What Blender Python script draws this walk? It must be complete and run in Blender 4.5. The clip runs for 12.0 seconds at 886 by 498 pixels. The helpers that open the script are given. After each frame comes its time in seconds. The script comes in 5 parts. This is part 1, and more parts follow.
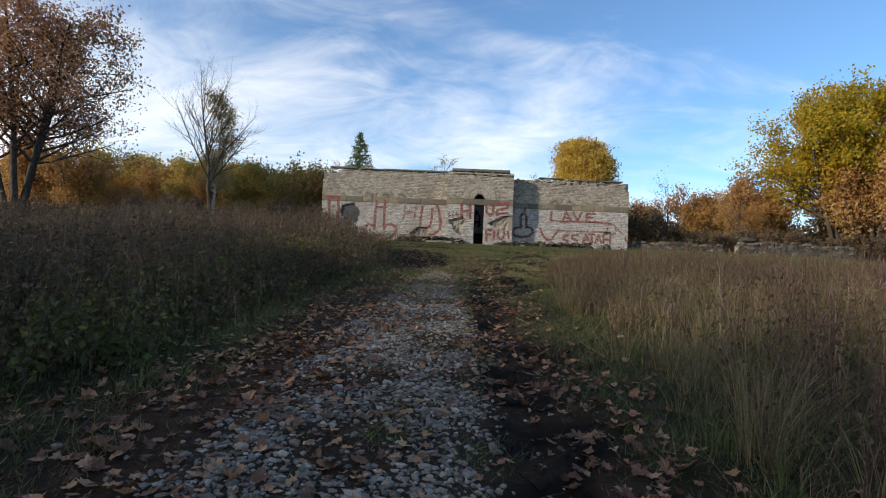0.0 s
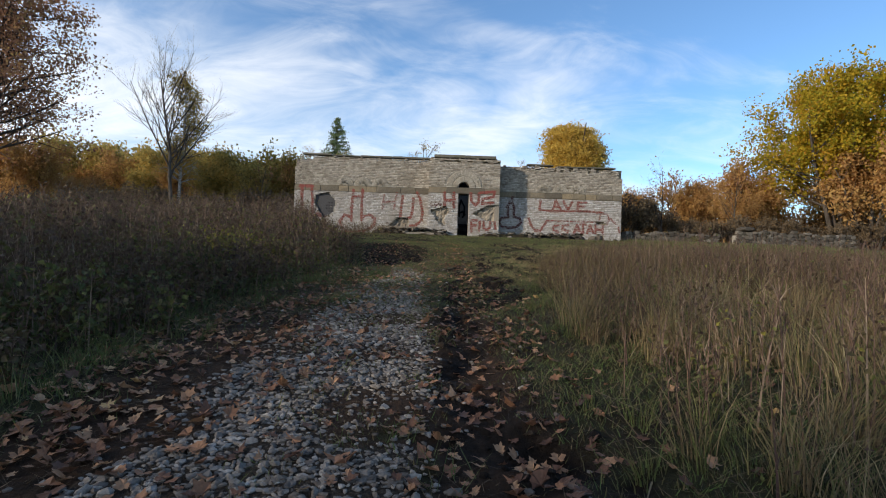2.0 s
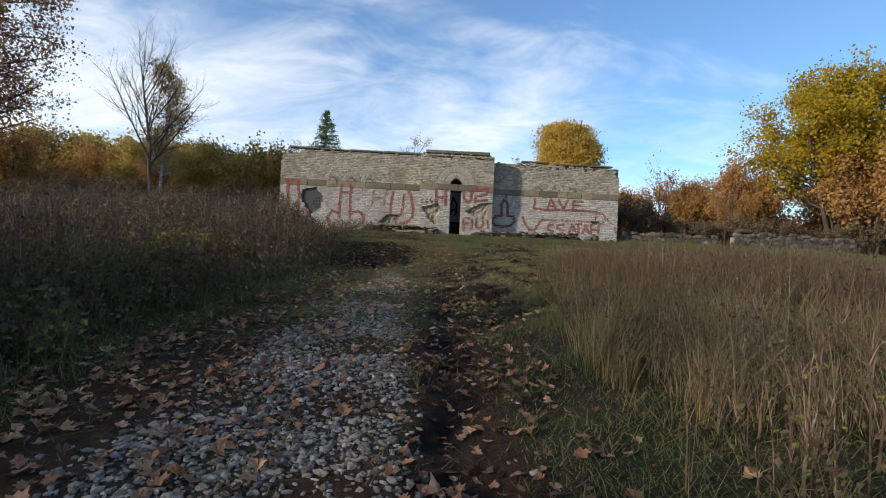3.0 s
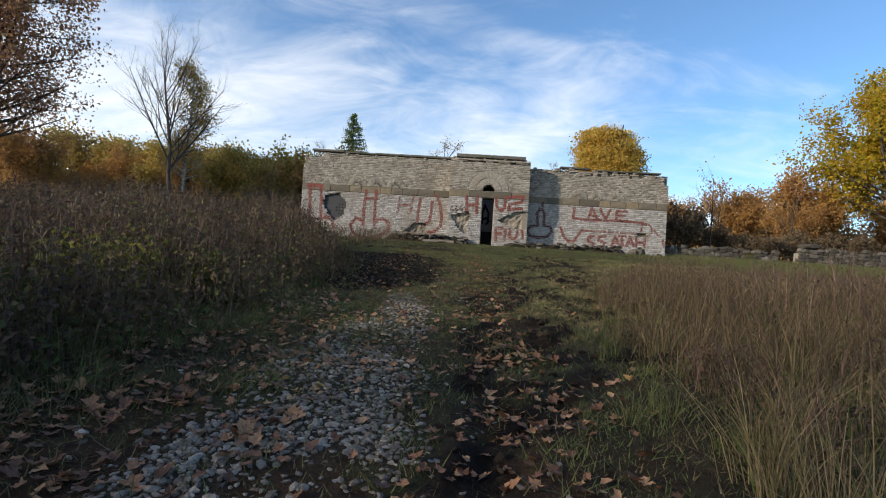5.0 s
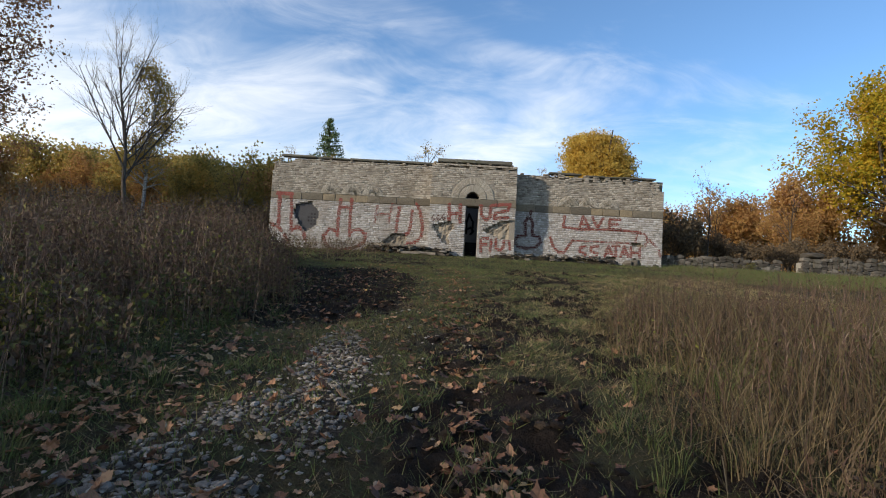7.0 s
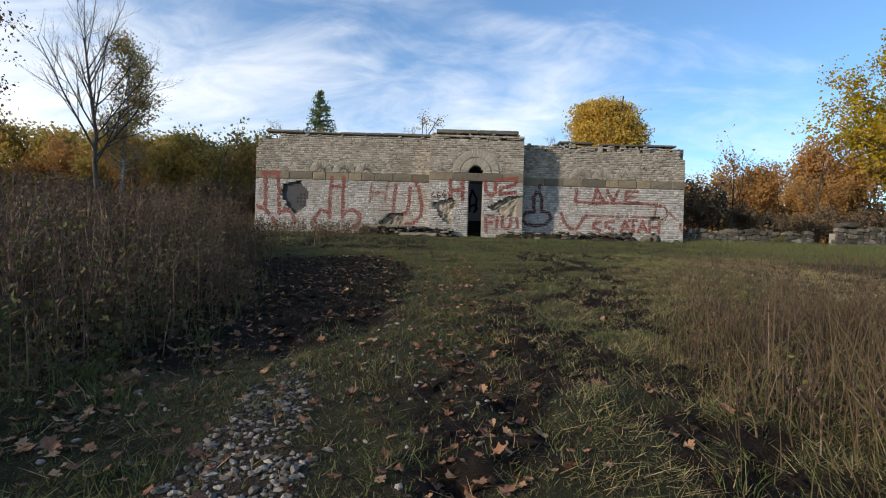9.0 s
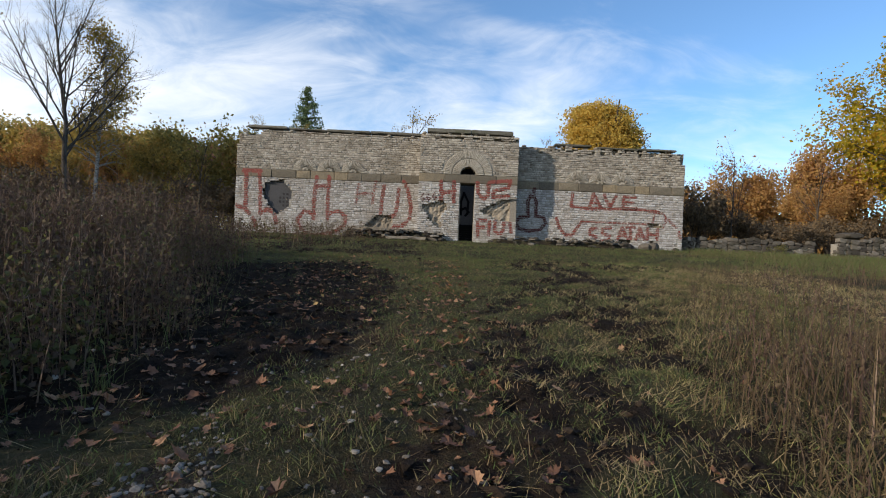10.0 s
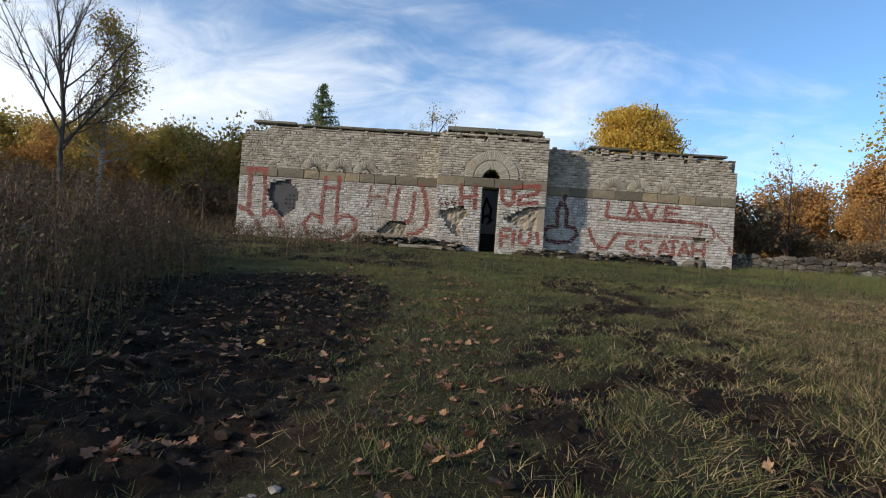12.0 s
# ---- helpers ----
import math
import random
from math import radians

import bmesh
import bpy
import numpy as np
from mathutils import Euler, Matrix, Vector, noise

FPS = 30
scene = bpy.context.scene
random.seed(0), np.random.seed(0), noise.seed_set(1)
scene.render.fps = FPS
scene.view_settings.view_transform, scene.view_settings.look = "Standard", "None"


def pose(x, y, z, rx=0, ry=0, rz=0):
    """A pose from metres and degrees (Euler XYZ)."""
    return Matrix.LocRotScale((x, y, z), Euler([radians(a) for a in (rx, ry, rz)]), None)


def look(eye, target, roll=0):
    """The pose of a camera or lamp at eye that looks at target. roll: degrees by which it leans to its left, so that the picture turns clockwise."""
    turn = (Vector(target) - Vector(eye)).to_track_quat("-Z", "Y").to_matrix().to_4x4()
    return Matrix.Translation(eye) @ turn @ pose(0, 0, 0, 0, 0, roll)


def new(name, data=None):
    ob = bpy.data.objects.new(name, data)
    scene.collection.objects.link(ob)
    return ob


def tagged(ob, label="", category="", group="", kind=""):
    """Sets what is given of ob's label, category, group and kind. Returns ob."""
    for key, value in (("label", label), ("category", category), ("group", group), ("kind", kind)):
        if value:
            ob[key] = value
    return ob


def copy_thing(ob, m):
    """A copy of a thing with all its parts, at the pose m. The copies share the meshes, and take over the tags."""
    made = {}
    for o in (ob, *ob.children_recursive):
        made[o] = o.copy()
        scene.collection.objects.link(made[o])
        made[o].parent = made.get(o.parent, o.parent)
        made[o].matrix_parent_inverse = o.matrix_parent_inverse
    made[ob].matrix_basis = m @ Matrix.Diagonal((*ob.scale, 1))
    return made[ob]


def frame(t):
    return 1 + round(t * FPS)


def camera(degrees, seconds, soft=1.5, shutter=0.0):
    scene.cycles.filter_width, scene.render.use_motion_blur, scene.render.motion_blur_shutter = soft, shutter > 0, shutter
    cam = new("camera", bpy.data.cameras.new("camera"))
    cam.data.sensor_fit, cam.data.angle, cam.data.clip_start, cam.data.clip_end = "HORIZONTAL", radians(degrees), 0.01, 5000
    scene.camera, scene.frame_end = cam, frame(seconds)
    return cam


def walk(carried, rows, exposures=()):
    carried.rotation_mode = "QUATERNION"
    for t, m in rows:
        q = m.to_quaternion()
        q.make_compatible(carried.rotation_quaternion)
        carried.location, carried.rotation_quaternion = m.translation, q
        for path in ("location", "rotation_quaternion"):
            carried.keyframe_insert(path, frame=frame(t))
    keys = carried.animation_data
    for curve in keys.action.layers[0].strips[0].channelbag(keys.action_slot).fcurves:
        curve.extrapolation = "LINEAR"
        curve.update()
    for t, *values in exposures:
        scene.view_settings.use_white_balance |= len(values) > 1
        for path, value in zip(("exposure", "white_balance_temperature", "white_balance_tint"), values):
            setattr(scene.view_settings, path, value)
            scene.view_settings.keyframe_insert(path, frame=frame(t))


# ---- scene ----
cam = camera(82.5, 12.0, soft=1.1)
PATH = [
    (0, (0.171, 0.252, 1.437), (0.149, 2.251, 1.49), 2.5),
    (0.5, (0.244, 0.934, 1.506), (0.219, 2.934, 1.545), -0.2),
    (1, (0.395, 1.64, 1.495), (0.386, 3.639, 1.551), -0.1),
    (1.5, (0.446, 2.309, 1.526), (0.451, 4.309, 1.562), 0.9),
    (2, (0.545, 2.985, 1.582), (0.574, 4.985, 1.603), 2.0),
    (2.5, (0.601, 3.628, 1.662), (0.643, 5.628, 1.677), 3.0),
    (3, (0.62, 4.269, 1.734), (0.682, 6.268, 1.744), 2.7),
    (4.8, (0.635, 6.72, 1.9), (0.581, 8.719, 1.928), 3.9),
    (5, (0.639, 6.993, 1.894), (0.583, 8.992, 1.934), 3.7),
    (5.5, (0.701, 7.654, 1.964), (0.736, 9.653, 1.995), 2.9),
    (6, (0.782, 8.287, 2.03), (0.799, 10.286, 2.098), 2.3),
    (6.5, (0.854, 8.94, 2.088), (0.841, 10.939, 2.151), 2.6),
    (7, (0.974, 9.617, 2.117), (0.965, 11.615, 2.2), 3.2),
    (7.5, (1.013, 10.268, 2.127), (0.969, 12.266, 2.214), 4.0),
    (7.7, (1.037, 10.532, 2.172), (0.992, 12.53, 2.244), 3.7),
    (9.3, (1.006, 12.623, 2.426), (0.992, 14.623, 2.416), 1.6),
    (9.5, (1.036, 12.904, 2.456), (1.025, 14.904, 2.458), 2.0),
    (10, (1.064, 13.607, 2.486), (1.084, 15.607, 2.492), 2.6),
    (10.5, (1.135, 14.312, 2.52), (1.174, 16.311, 2.551), 3.1),
    (11, (1.146, 14.981, 2.53), (1.114, 16.981, 2.555), 4.0),
    (11.5, (1.187, 15.64, 2.569), (1.151, 17.64, 2.582), 3.7),
    (12, (1.239, 16.35, 2.599), (1.171, 18.349, 2.635), 4.2),
]
walk(cam, [(t, look(eye, target, roll)) for t, eye, target, roll in PATH])

# ---- light ----
SUN_EL, SUN_AZ = 18.0, 61.0            # degrees: height, and turn from the way behind the camera towards its left
SUN_ROT = radians(180 + SUN_AZ)
world = bpy.data.worlds.new("sky")
scene.world = world
world.use_nodes = True


def sky_nodes():
    nt = world.node_tree
    nt.nodes.clear()
    N, L = nt.nodes.new, nt.links.new
    out, bg = N("ShaderNodeOutputWorld"), N("ShaderNodeBackground")
    sky = N("ShaderNodeTexSky")
    sky.sky_type, sky.sun_disc = "NISHITA", False
    sky.sun_elevation, sky.sun_rotation = radians(SUN_EL), SUN_ROT
    sky.altitude, sky.air_density, sky.dust_density, sky.ozone_density = 60, 1.0, 0.2, 4.0
    tex, sep, div = N("ShaderNodeTexCoord"), N("ShaderNodeSeparateXYZ"), N("ShaderNodeCombineXYZ")
    L(tex.outputs["Generated"], sep.inputs[0])
    up = N("ShaderNodeMath")
    up.operation, up.inputs[1].default_value = "ADD", 0.34
    L(sep.outputs[2], up.inputs[0])
    for i, k in ((0, 0.9), (1, 1.0)):       # cirrus on a flat layer high above
        d = N("ShaderNodeMath")
        d.operation = "DIVIDE"
        L(sep.outputs[i], d.inputs[0])
        L(up.outputs[0], d.inputs[1])
        L(d.outputs[0], div.inputs[i])
    turn = N("ShaderNodeMapping")
    turn.inputs["Rotation"].default_value = (0, 0, radians(48))
    turn.inputs["Scale"].default_value = (0.8, 1.5, 1)
    turn.inputs["Location"].default_value = (0.35, 0.9, 0)
    L(div.outputs[0], turn.inputs[0])
    big, fine = N("ShaderNodeTexNoise"), N("ShaderNodeTexNoise")
    big.inputs["Scale"].default_value, big.inputs["Detail"].default_value, big.inputs["Distortion"].default_value = 1.0, 5, 0.5
    big.inputs["Roughness"].default_value = 0.55
    fine.inputs["Scale"].default_value, fine.inputs["Detail"].default_value, fine.inputs["Distortion"].default_value = 3.2, 8, 1.2
    fine.inputs["Roughness"].default_value = 0.65
    for n in (big, fine):
        L(turn.outputs[0], n.inputs[0])
    mixn = N("ShaderNodeMath")
    mixn.operation, mixn.inputs[1].default_value = "MULTIPLY_ADD", 0.38
    L(fine.outputs[0], mixn.inputs[0])
    L(big.outputs[0], mixn.inputs[2])
    veil = N("ShaderNodeMapRange")          # more cloud low over the land
    veil.inputs[1].default_value, veil.inputs[2].default_value = 0.04, 0.55
    veil.inputs[3].default_value, veil.inputs[4].default_value = 0.16, -0.03
    L(sep.outputs[2], veil.inputs[0])
    add = N("ShaderNodeMath")
    bank = N("ShaderNodeMath")              # a thicker bank of cloud towards the sun's side
    bank.operation, bank.inputs[1].default_value = "MULTIPLY_ADD", -0.26
    L(sep.outputs[0], bank.inputs[0])
    L(mixn.outputs[0], bank.inputs[2])
    L(bank.outputs[0], add.inputs[0])
    L(veil.outputs[0], add.inputs[1])
    ramp = N("ShaderNodeMapRange")
    ramp.interpolation_type = "SMOOTHSTEP"
    ramp.inputs[1].default_value, ramp.inputs[2].default_value = 0.60, 1.02
    ramp.inputs[3].default_value, ramp.inputs[4].default_value = 0.02, 0.85
    L(add.outputs[0], ramp.inputs[0])
    mix = N("ShaderNodeMix")
    mix.data_type = "RGBA"
    mix.inputs["B"].default_value = CLOUD
    L(ramp.outputs[0], mix.inputs["Factor"])
    deep = N("ShaderNodeMix")               # clear deep blue between the clouds
    deep.data_type, deep.blend_type, deep.inputs["Factor"].default_value = "RGBA", "MULTIPLY", 1.0
    deep.inputs["B"].default_value = (0.96, 1.09, 1.14, 1)
    L(sky.outputs[0], deep.inputs["A"])
    L(deep.outputs["Result"], mix.inputs["A"])
    L(mix.outputs["Result"], bg.inputs[0])
    bg.inputs[1].default_value = SKY
    L(bg.outputs[0], out.inputs[0])


CLOUD, SKY, SUN = (6.2, 6.3, 6.45, 1), 0.19, 4.3
sky_nodes()
sun = new("sun", bpy.data.lights.new("sun", "SUN"))
sun.data.energy, sun.data.angle, sun.data.color = SUN, radians(1.2), (1.0, 0.87, 0.70)
_el, _az = radians(SUN_EL), radians(SUN_AZ)
SUN_WAY = Vector((-math.sin(_az) * math.cos(_el), -math.cos(_az) * math.cos(_el), math.sin(_el)))
sun.matrix_world = look(SUN_WAY * 60, (0, 0, 0))

# ---- materials ----


def material(name, rough=0.85, spec=0.3):
    m = bpy.data.materials.new(name)
    m.use_nodes = True
    b = m.node_tree.nodes["Principled BSDF"]
    b.inputs["Roughness"].default_value = rough
    b.inputs["Specular IOR Level"].default_value = spec
    return m, m.node_tree, b


def ramp_node(nt, stops, mode="LINEAR"):
    r = nt.nodes.new("ShaderNodeValToRGB")
    r.color_ramp.interpolation = mode
    while len(r.color_ramp.elements) < len(stops):
        r.color_ramp.elements.new(0.5)
    for e, (p, c) in zip(r.color_ramp.elements, stops):
        e.position, e.color = p, (*c, 1)
    return r


def noise_node(nt, scale, detail=5, rough=0.6, coord=None, distort=0.0):
    n = nt.nodes.new("ShaderNodeTexNoise")
    n.inputs["Scale"].default_value, n.inputs["Detail"].default_value = scale, detail
    n.inputs["Roughness"].default_value, n.inputs["Distortion"].default_value = rough, distort
    if coord:
        nt.links.new(coord, n.inputs["Vector"])
    return n


def math_node(nt, op, a, b=None, clamp=False):
    n = nt.nodes.new("ShaderNodeMath")
    n.operation, n.use_clamp = op, clamp
    for i, v in enumerate((a, b)):
        if v is None:
            continue
        if isinstance(v, (int, float)):
            n.inputs[i].default_value = v
        else:
            nt.links.new(v, n.inputs[i])
    return n.outputs[0]


def mix_node(nt, f, a, b, blend="MIX"):
    n = nt.nodes.new("ShaderNodeMix")
    n.data_type, n.blend_type = "RGBA", blend
    for key, v in (("Factor", f), ("A", a), ("B", b)):
        if isinstance(v, tuple):
            n.inputs[key].default_value = (*v, 1)
        elif isinstance(v, (int, float)):
            n.inputs[key].default_value = v
        else:
            nt.links.new(v, n.inputs[key])
    return n.outputs["Result"]


def place_coord(nt):
    """World place, so that grain runs on from piece to piece."""
    return nt.nodes.new("ShaderNodeNewGeometry").outputs["Position"]


def piece_random(nt):
    a = nt.nodes.new("ShaderNodeNewGeometry").outputs["Random Per Island"]
    b = nt.nodes.new("ShaderNodeObjectInfo").outputs["Random"]
    return math_node(nt, "FRACT", math_node(nt, "ADD", a, b))


def bump_to(nt, b, height, strength, dist):
    n = nt.nodes.new("ShaderNodeBump")
    n.inputs["Strength"].default_value, n.inputs["Distance"].default_value = strength, dist
    nt.links.new(height, n.inputs["Height"])
    nt.links.new(n.outputs[0], b.inputs["Normal"])


def stone_material(name, stops, stain, stain_amount, grain=28, big=0.9, bump=0.5):
    m, nt, b = material(name, 0.92, 0.15)
    pos = place_coord(nt)
    base = ramp_node(nt, stops)
    nt.links.new(piece_random(nt), base.inputs[0])
    g = noise_node(nt, grain, 6, 0.7, pos)
    gr = ramp_node(nt, [(0.3, (0.62, 0.62, 0.62)), (0.7, (1.15, 1.15, 1.15))])
    nt.links.new(g.outputs[0], gr.inputs[0])
    c = mix_node(nt, 1.0, base.outputs[0], gr.outputs[0], "MULTIPLY")
    s = noise_node(nt, big, 6, 0.65, pos, 0.6)
    sr = ramp_node(nt, [(0.47, (0, 0, 0)), (0.68, (1, 1, 1))])
    nt.links.new(s.outputs[0], sr.inputs[0])
    c = mix_node(nt, math_node(nt, "MULTIPLY", sr.outputs[0], stain_amount), c, stain)
    nt.links.new(c, b.inputs["Base Color"])
    bump_to(nt, b, g.outputs[0], bump, 0.02)
    return m


def leaf_material(name, stops, through_light=0.42, rough=0.7):
    m, nt, b = material(name, rough, 0.25)
    r = ramp_node(nt, stops)
    rnd = nt.nodes.new("ShaderNodeNewGeometry").outputs["Random Per Island"]
    blotch = noise_node(nt, 0.45, 3, 0.5, place_coord(nt))
    v = math_node(nt, "ADD", math_node(nt, "MULTIPLY", rnd, 0.7), math_node(nt, "MULTIPLY", math_node(nt, "SUBTRACT", blotch.outputs[0], 0.32), 0.85), True)
    nt.links.new(v, r.inputs[0])
    fine = noise_node(nt, 40, 3, 0.6, place_coord(nt))
    fr = ramp_node(nt, [(0.3, (0.7, 0.7, 0.7)), (0.7, (1.15, 1.15, 1.15))])
    nt.links.new(fine.outputs[0], fr.inputs[0])
    c = mix_node(nt, 1.0, r.outputs[0], fr.outputs[0], "MULTIPLY")
    nt.links.new(c, b.inputs["Base Color"])
    t = nt.nodes.new("ShaderNodeBsdfTranslucent")
    nt.links.new(c, t.inputs[0])
    mx = nt.nodes.new("ShaderNodeMixShader")
    mx.inputs[0].default_value = through_light
    nt.links.new(b.outputs[0], mx.inputs[1])
    nt.links.new(t.outputs[0], mx.inputs[2])
    nt.links.new(mx.outputs[0], nt.nodes["Material Output"].inputs["Surface"])
    return m


def bark_material(name, dark, light, scale=9, bands=False):
    m, nt, b = material(name, 0.95, 0.1)
    pos = place_coord(nt)
    mp = nt.nodes.new("ShaderNodeMapping")
    mp.inputs["Scale"].default_value = (1, 1, 3.5) if bands else (1, 1, 0.22)
    nt.links.new(pos, mp.inputs[0])
    n = noise_node(nt, scale, 6, 0.7, mp.outputs[0])
    r = ramp_node(nt, [(0.38, dark), (0.62, light)])
    nt.links.new(n.outputs[0], r.inputs[0])
    nt.links.new(r.outputs[0], b.inputs["Base Color"])
    bump_to(nt, b, n.outputs[0], 0.6, 0.03)
    return m


M_STONE = stone_material("grey_limestone", [(0, (0.26, 0.225, 0.18)), (0.3, (0.37, 0.33, 0.27)), (0.7, (0.45, 0.405, 0.335)), (1, (0.53, 0.48, 0.40))], (0.17, 0.145, 0.11), 0.65)
M_WHITE = stone_material("whitewashed_limestone", [(0, (0.33, 0.30, 0.265)), (0.25, (0.42, 0.395, 0.365)), (0.7, (0.50, 0.48, 0.45)), (1, (0.59, 0.57, 0.54))], (0.27, 0.235, 0.195), 0.75, 30, 0.7)
M_BAND = stone_material("brown_sandstone", [(0, (0.13, 0.112, 0.085)), (0.6, (0.20, 0.172, 0.128)), (1, (0.31, 0.245, 0.155))], (0.13, 0.115, 0.09), 0.6, 12, 1.2, 0.9)
M_VOUSS = stone_material("pale_voussoir_stone", [(0, (0.36, 0.325, 0.26)), (0.5, (0.45, 0.405, 0.33)), (1, (0.52, 0.47, 0.39))], (0.25, 0.215, 0.165), 0.4)
M_MORTAR = stone_material("old_mortar", [(0, (0.33, 0.30, 0.25)), (1, (0.33, 0.30, 0.25))], (0.2, 0.18, 0.145), 0.5, 40)
M_CORE = stone_material("broken_masonry", [(0, (0.27, 0.225, 0.165)), (0.5, (0.37, 0.315, 0.24)), (1, (0.22, 0.19, 0.15))], (0.15, 0.125, 0.095), 0.7, 7, 2.5, 1.0)
M_CONC = stone_material("weathered_concrete", [(0, (0.13, 0.122, 0.10)), (1, (0.20, 0.185, 0.15))], (0.075, 0.08, 0.045), 0.75, 14, 1.3, 0.8)
M_RUBBLE = stone_material("field_stone", [(0, (0.055, 0.047, 0.039)), (0.5, (0.11, 0.096, 0.078)), (0.85, (0.17, 0.148, 0.12)), (1, (0.28, 0.25, 0.21))], (0.045, 0.044, 0.028), 0.7, 9, 1.6, 0.9)
M_INNER = stone_material("stained_plaster", [(0, (0.42, 0.41, 0.40)), (1, (0.42, 0.41, 0.40))], (0.24, 0.23, 0.22), 0.6, 12, 1.5)
# dark tone of the low bricks, and painted-in shade for brick cavities and transom
M_DARK = stone_material("dark_brick_and_shade", [(0, (0.035, 0.034, 0.034)), (1, (0.06, 0.056, 0.054))], (0.02, 0.02, 0.02), 0.5, 20)
M_GREYBRICK = stone_material("grey_perforated_brick", [(0, (0.07, 0.068, 0.07)), (1, (0.11, 0.108, 0.11))], (0.05, 0.05, 0.05), 0.5, 20)
M_GRAVEL = stone_material("crushed_limestone", [(0, (0.12, 0.10, 0.085)), (0.4, (0.21, 0.18, 0.152)), (0.85, (0.30, 0.265, 0.225)), (1, (0.42, 0.38, 0.325))], (0.09, 0.07, 0.05), 0.45, 60, 3.0)


def paint_material(name, col, worn):
    m, nt, b = material(name, 0.8, 0.2)
    pos = place_coord(nt)
    n = noise_node(nt, 22, 5, 0.7, pos)
    r = ramp_node(nt, [(0.3, worn), (0.5, col)])
    nt.links.new(n.outputs[0], r.inputs[0])
    nt.links.new(r.outputs[0], b.inputs["Base Color"])
    return m


M_RED = paint_material("faded_red_paint", (0.195, 0.052, 0.042), (0.34, 0.16, 0.13))
M_MAROON = paint_material("dark_maroon_paint", (0.075, 0.018, 0.018), (0.16, 0.07, 0.065))
M_BLACKP = paint_material("black_paint", (0.02, 0.02, 0.02), (0.06, 0.06, 0.06))

M_RUST = leaf_material("rust_leaves", [(0.05, (0.22, 0.115, 0.08)), (0.4, (0.34, 0.175, 0.105)), (0.75, (0.43, 0.24, 0.11)), (1, (0.42, 0.30, 0.10))], 0.5)
M_GOLD = leaf_material("yellow_maple_leaves", [(0.05, (0.18, 0.20, 0.02)), (0.35, (0.36, 0.29, 0.02)), (0.7, (0.52, 0.35, 0.025)), (1, (0.48, 0.22, 0.03))])
M_AMBER = leaf_material("amber_leaves", [(0.05, (0.46, 0.31, 0.07)), (0.5, (0.64, 0.44, 0.09)), (1, (0.70, 0.54, 0.14))], 0.5)
M_OLIVE = leaf_material("olive_leaves", [(0.05, (0.21, 0.19, 0.075)), (0.35, (0.37, 0.30, 0.09)), (0.7, (0.54, 0.40, 0.11)), (1, (0.57, 0.34, 0.10))], 0.5)
M_ORANGE = leaf_material("orange_leaves", [(0.05, (0.36, 0.20, 0.085)), (0.5, (0.52, 0.30, 0.11)), (1, (0.58, 0.39, 0.13))], 0.5)
M_BIRCH = leaf_material("birch_leaves", [(0.05, (0.36, 0.23, 0.05)), (0.5, (0.48, 0.32, 0.07)), (1, (0.46, 0.37, 0.13))])
M_SPRUCE = leaf_material("spruce_needles", [(0, (0.13, 0.17, 0.075)), (0.6, (0.24, 0.30, 0.13)), (1, (0.34, 0.38, 0.18))], 0.3)
M_TWIGGY = leaf_material("dark_shrub_leaves", [(0, (0.10, 0.075, 0.05)), (0.6, (0.19, 0.14, 0.085)), (1, (0.30, 0.20, 0.10))], 0.4)
M_YELLOWBUSH = leaf_material("yellow_green_leaves", [(0.0, (0.06, 0.065, 0.022)), (0.5, (0.11, 0.115, 0.027)), (1, (0.26, 0.22, 0.04))])
M_BARK = bark_material("grey_brown_bark", (0.04, 0.033, 0.028), (0.105, 0.09, 0.075))
M_BIRCHBARK = bark_material("white_birch_bark", (0.10, 0.09, 0.08), (0.58, 0.55, 0.50), 5, True)
M_WEED = leaf_material("brown_weed_stems", [(0.0, (0.05, 0.031, 0.024)), (0.4, (0.105, 0.066, 0.049)), (0.75, (0.18, 0.12, 0.085)), (1, (0.34, 0.255, 0.18))], 0.15)
M_HEATH = leaf_material("russet_weed_stems", [(0.0, (0.05, 0.03, 0.025)), (0.4, (0.11, 0.066, 0.05)), (0.75, (0.18, 0.117, 0.083)), (1, (0.36, 0.27, 0.19))], 0.2)
M_WEEDLEAF = leaf_material("weed_leaves", [(0.0, (0.042, 0.027, 0.02)), (0.4, (0.10, 0.064, 0.042)), (0.62, (0.115, 0.085, 0.042)), (0.85, (0.09, 0.10, 0.03)), (1, (0.27, 0.24, 0.05))], 0.25)
M_HERB = leaf_material("green_herb_leaves", [(0.0, (0.04, 0.042, 0.017)), (0.5, (0.07, 0.078, 0.025)), (0.85, (0.10, 0.11, 0.03)), (1, (0.26, 0.22, 0.045))], 0.3)
M_STRAW = leaf_material("dry_straw_grass", [(0.0, (0.07, 0.046, 0.027)), (0.3, (0.17, 0.122, 0.066)), (0.65, (0.29, 0.215, 0.115)), (0.85, (0.15, 0.15, 0.05)), (1, (0.50, 0.40, 0.24))], 0.3)
M_LAID = leaf_material("laid_straw_grass", [(0.0, (0.14, 0.095, 0.05)), (0.3, (0.31, 0.225, 0.115)), (0.6, (0.48, 0.36, 0.19)), (0.8, (0.25, 0.26, 0.075)), (1, (0.64, 0.51, 0.31))], 0.3)
M_FIELD = leaf_material("standing_field_straw", [(0.0, (0.042, 0.028, 0.018)), (0.35, (0.095, 0.064, 0.038)), (0.7, (0.16, 0.115, 0.062)), (0.88, (0.10, 0.105, 0.033)), (1, (0.29, 0.225, 0.125))], 0.22)
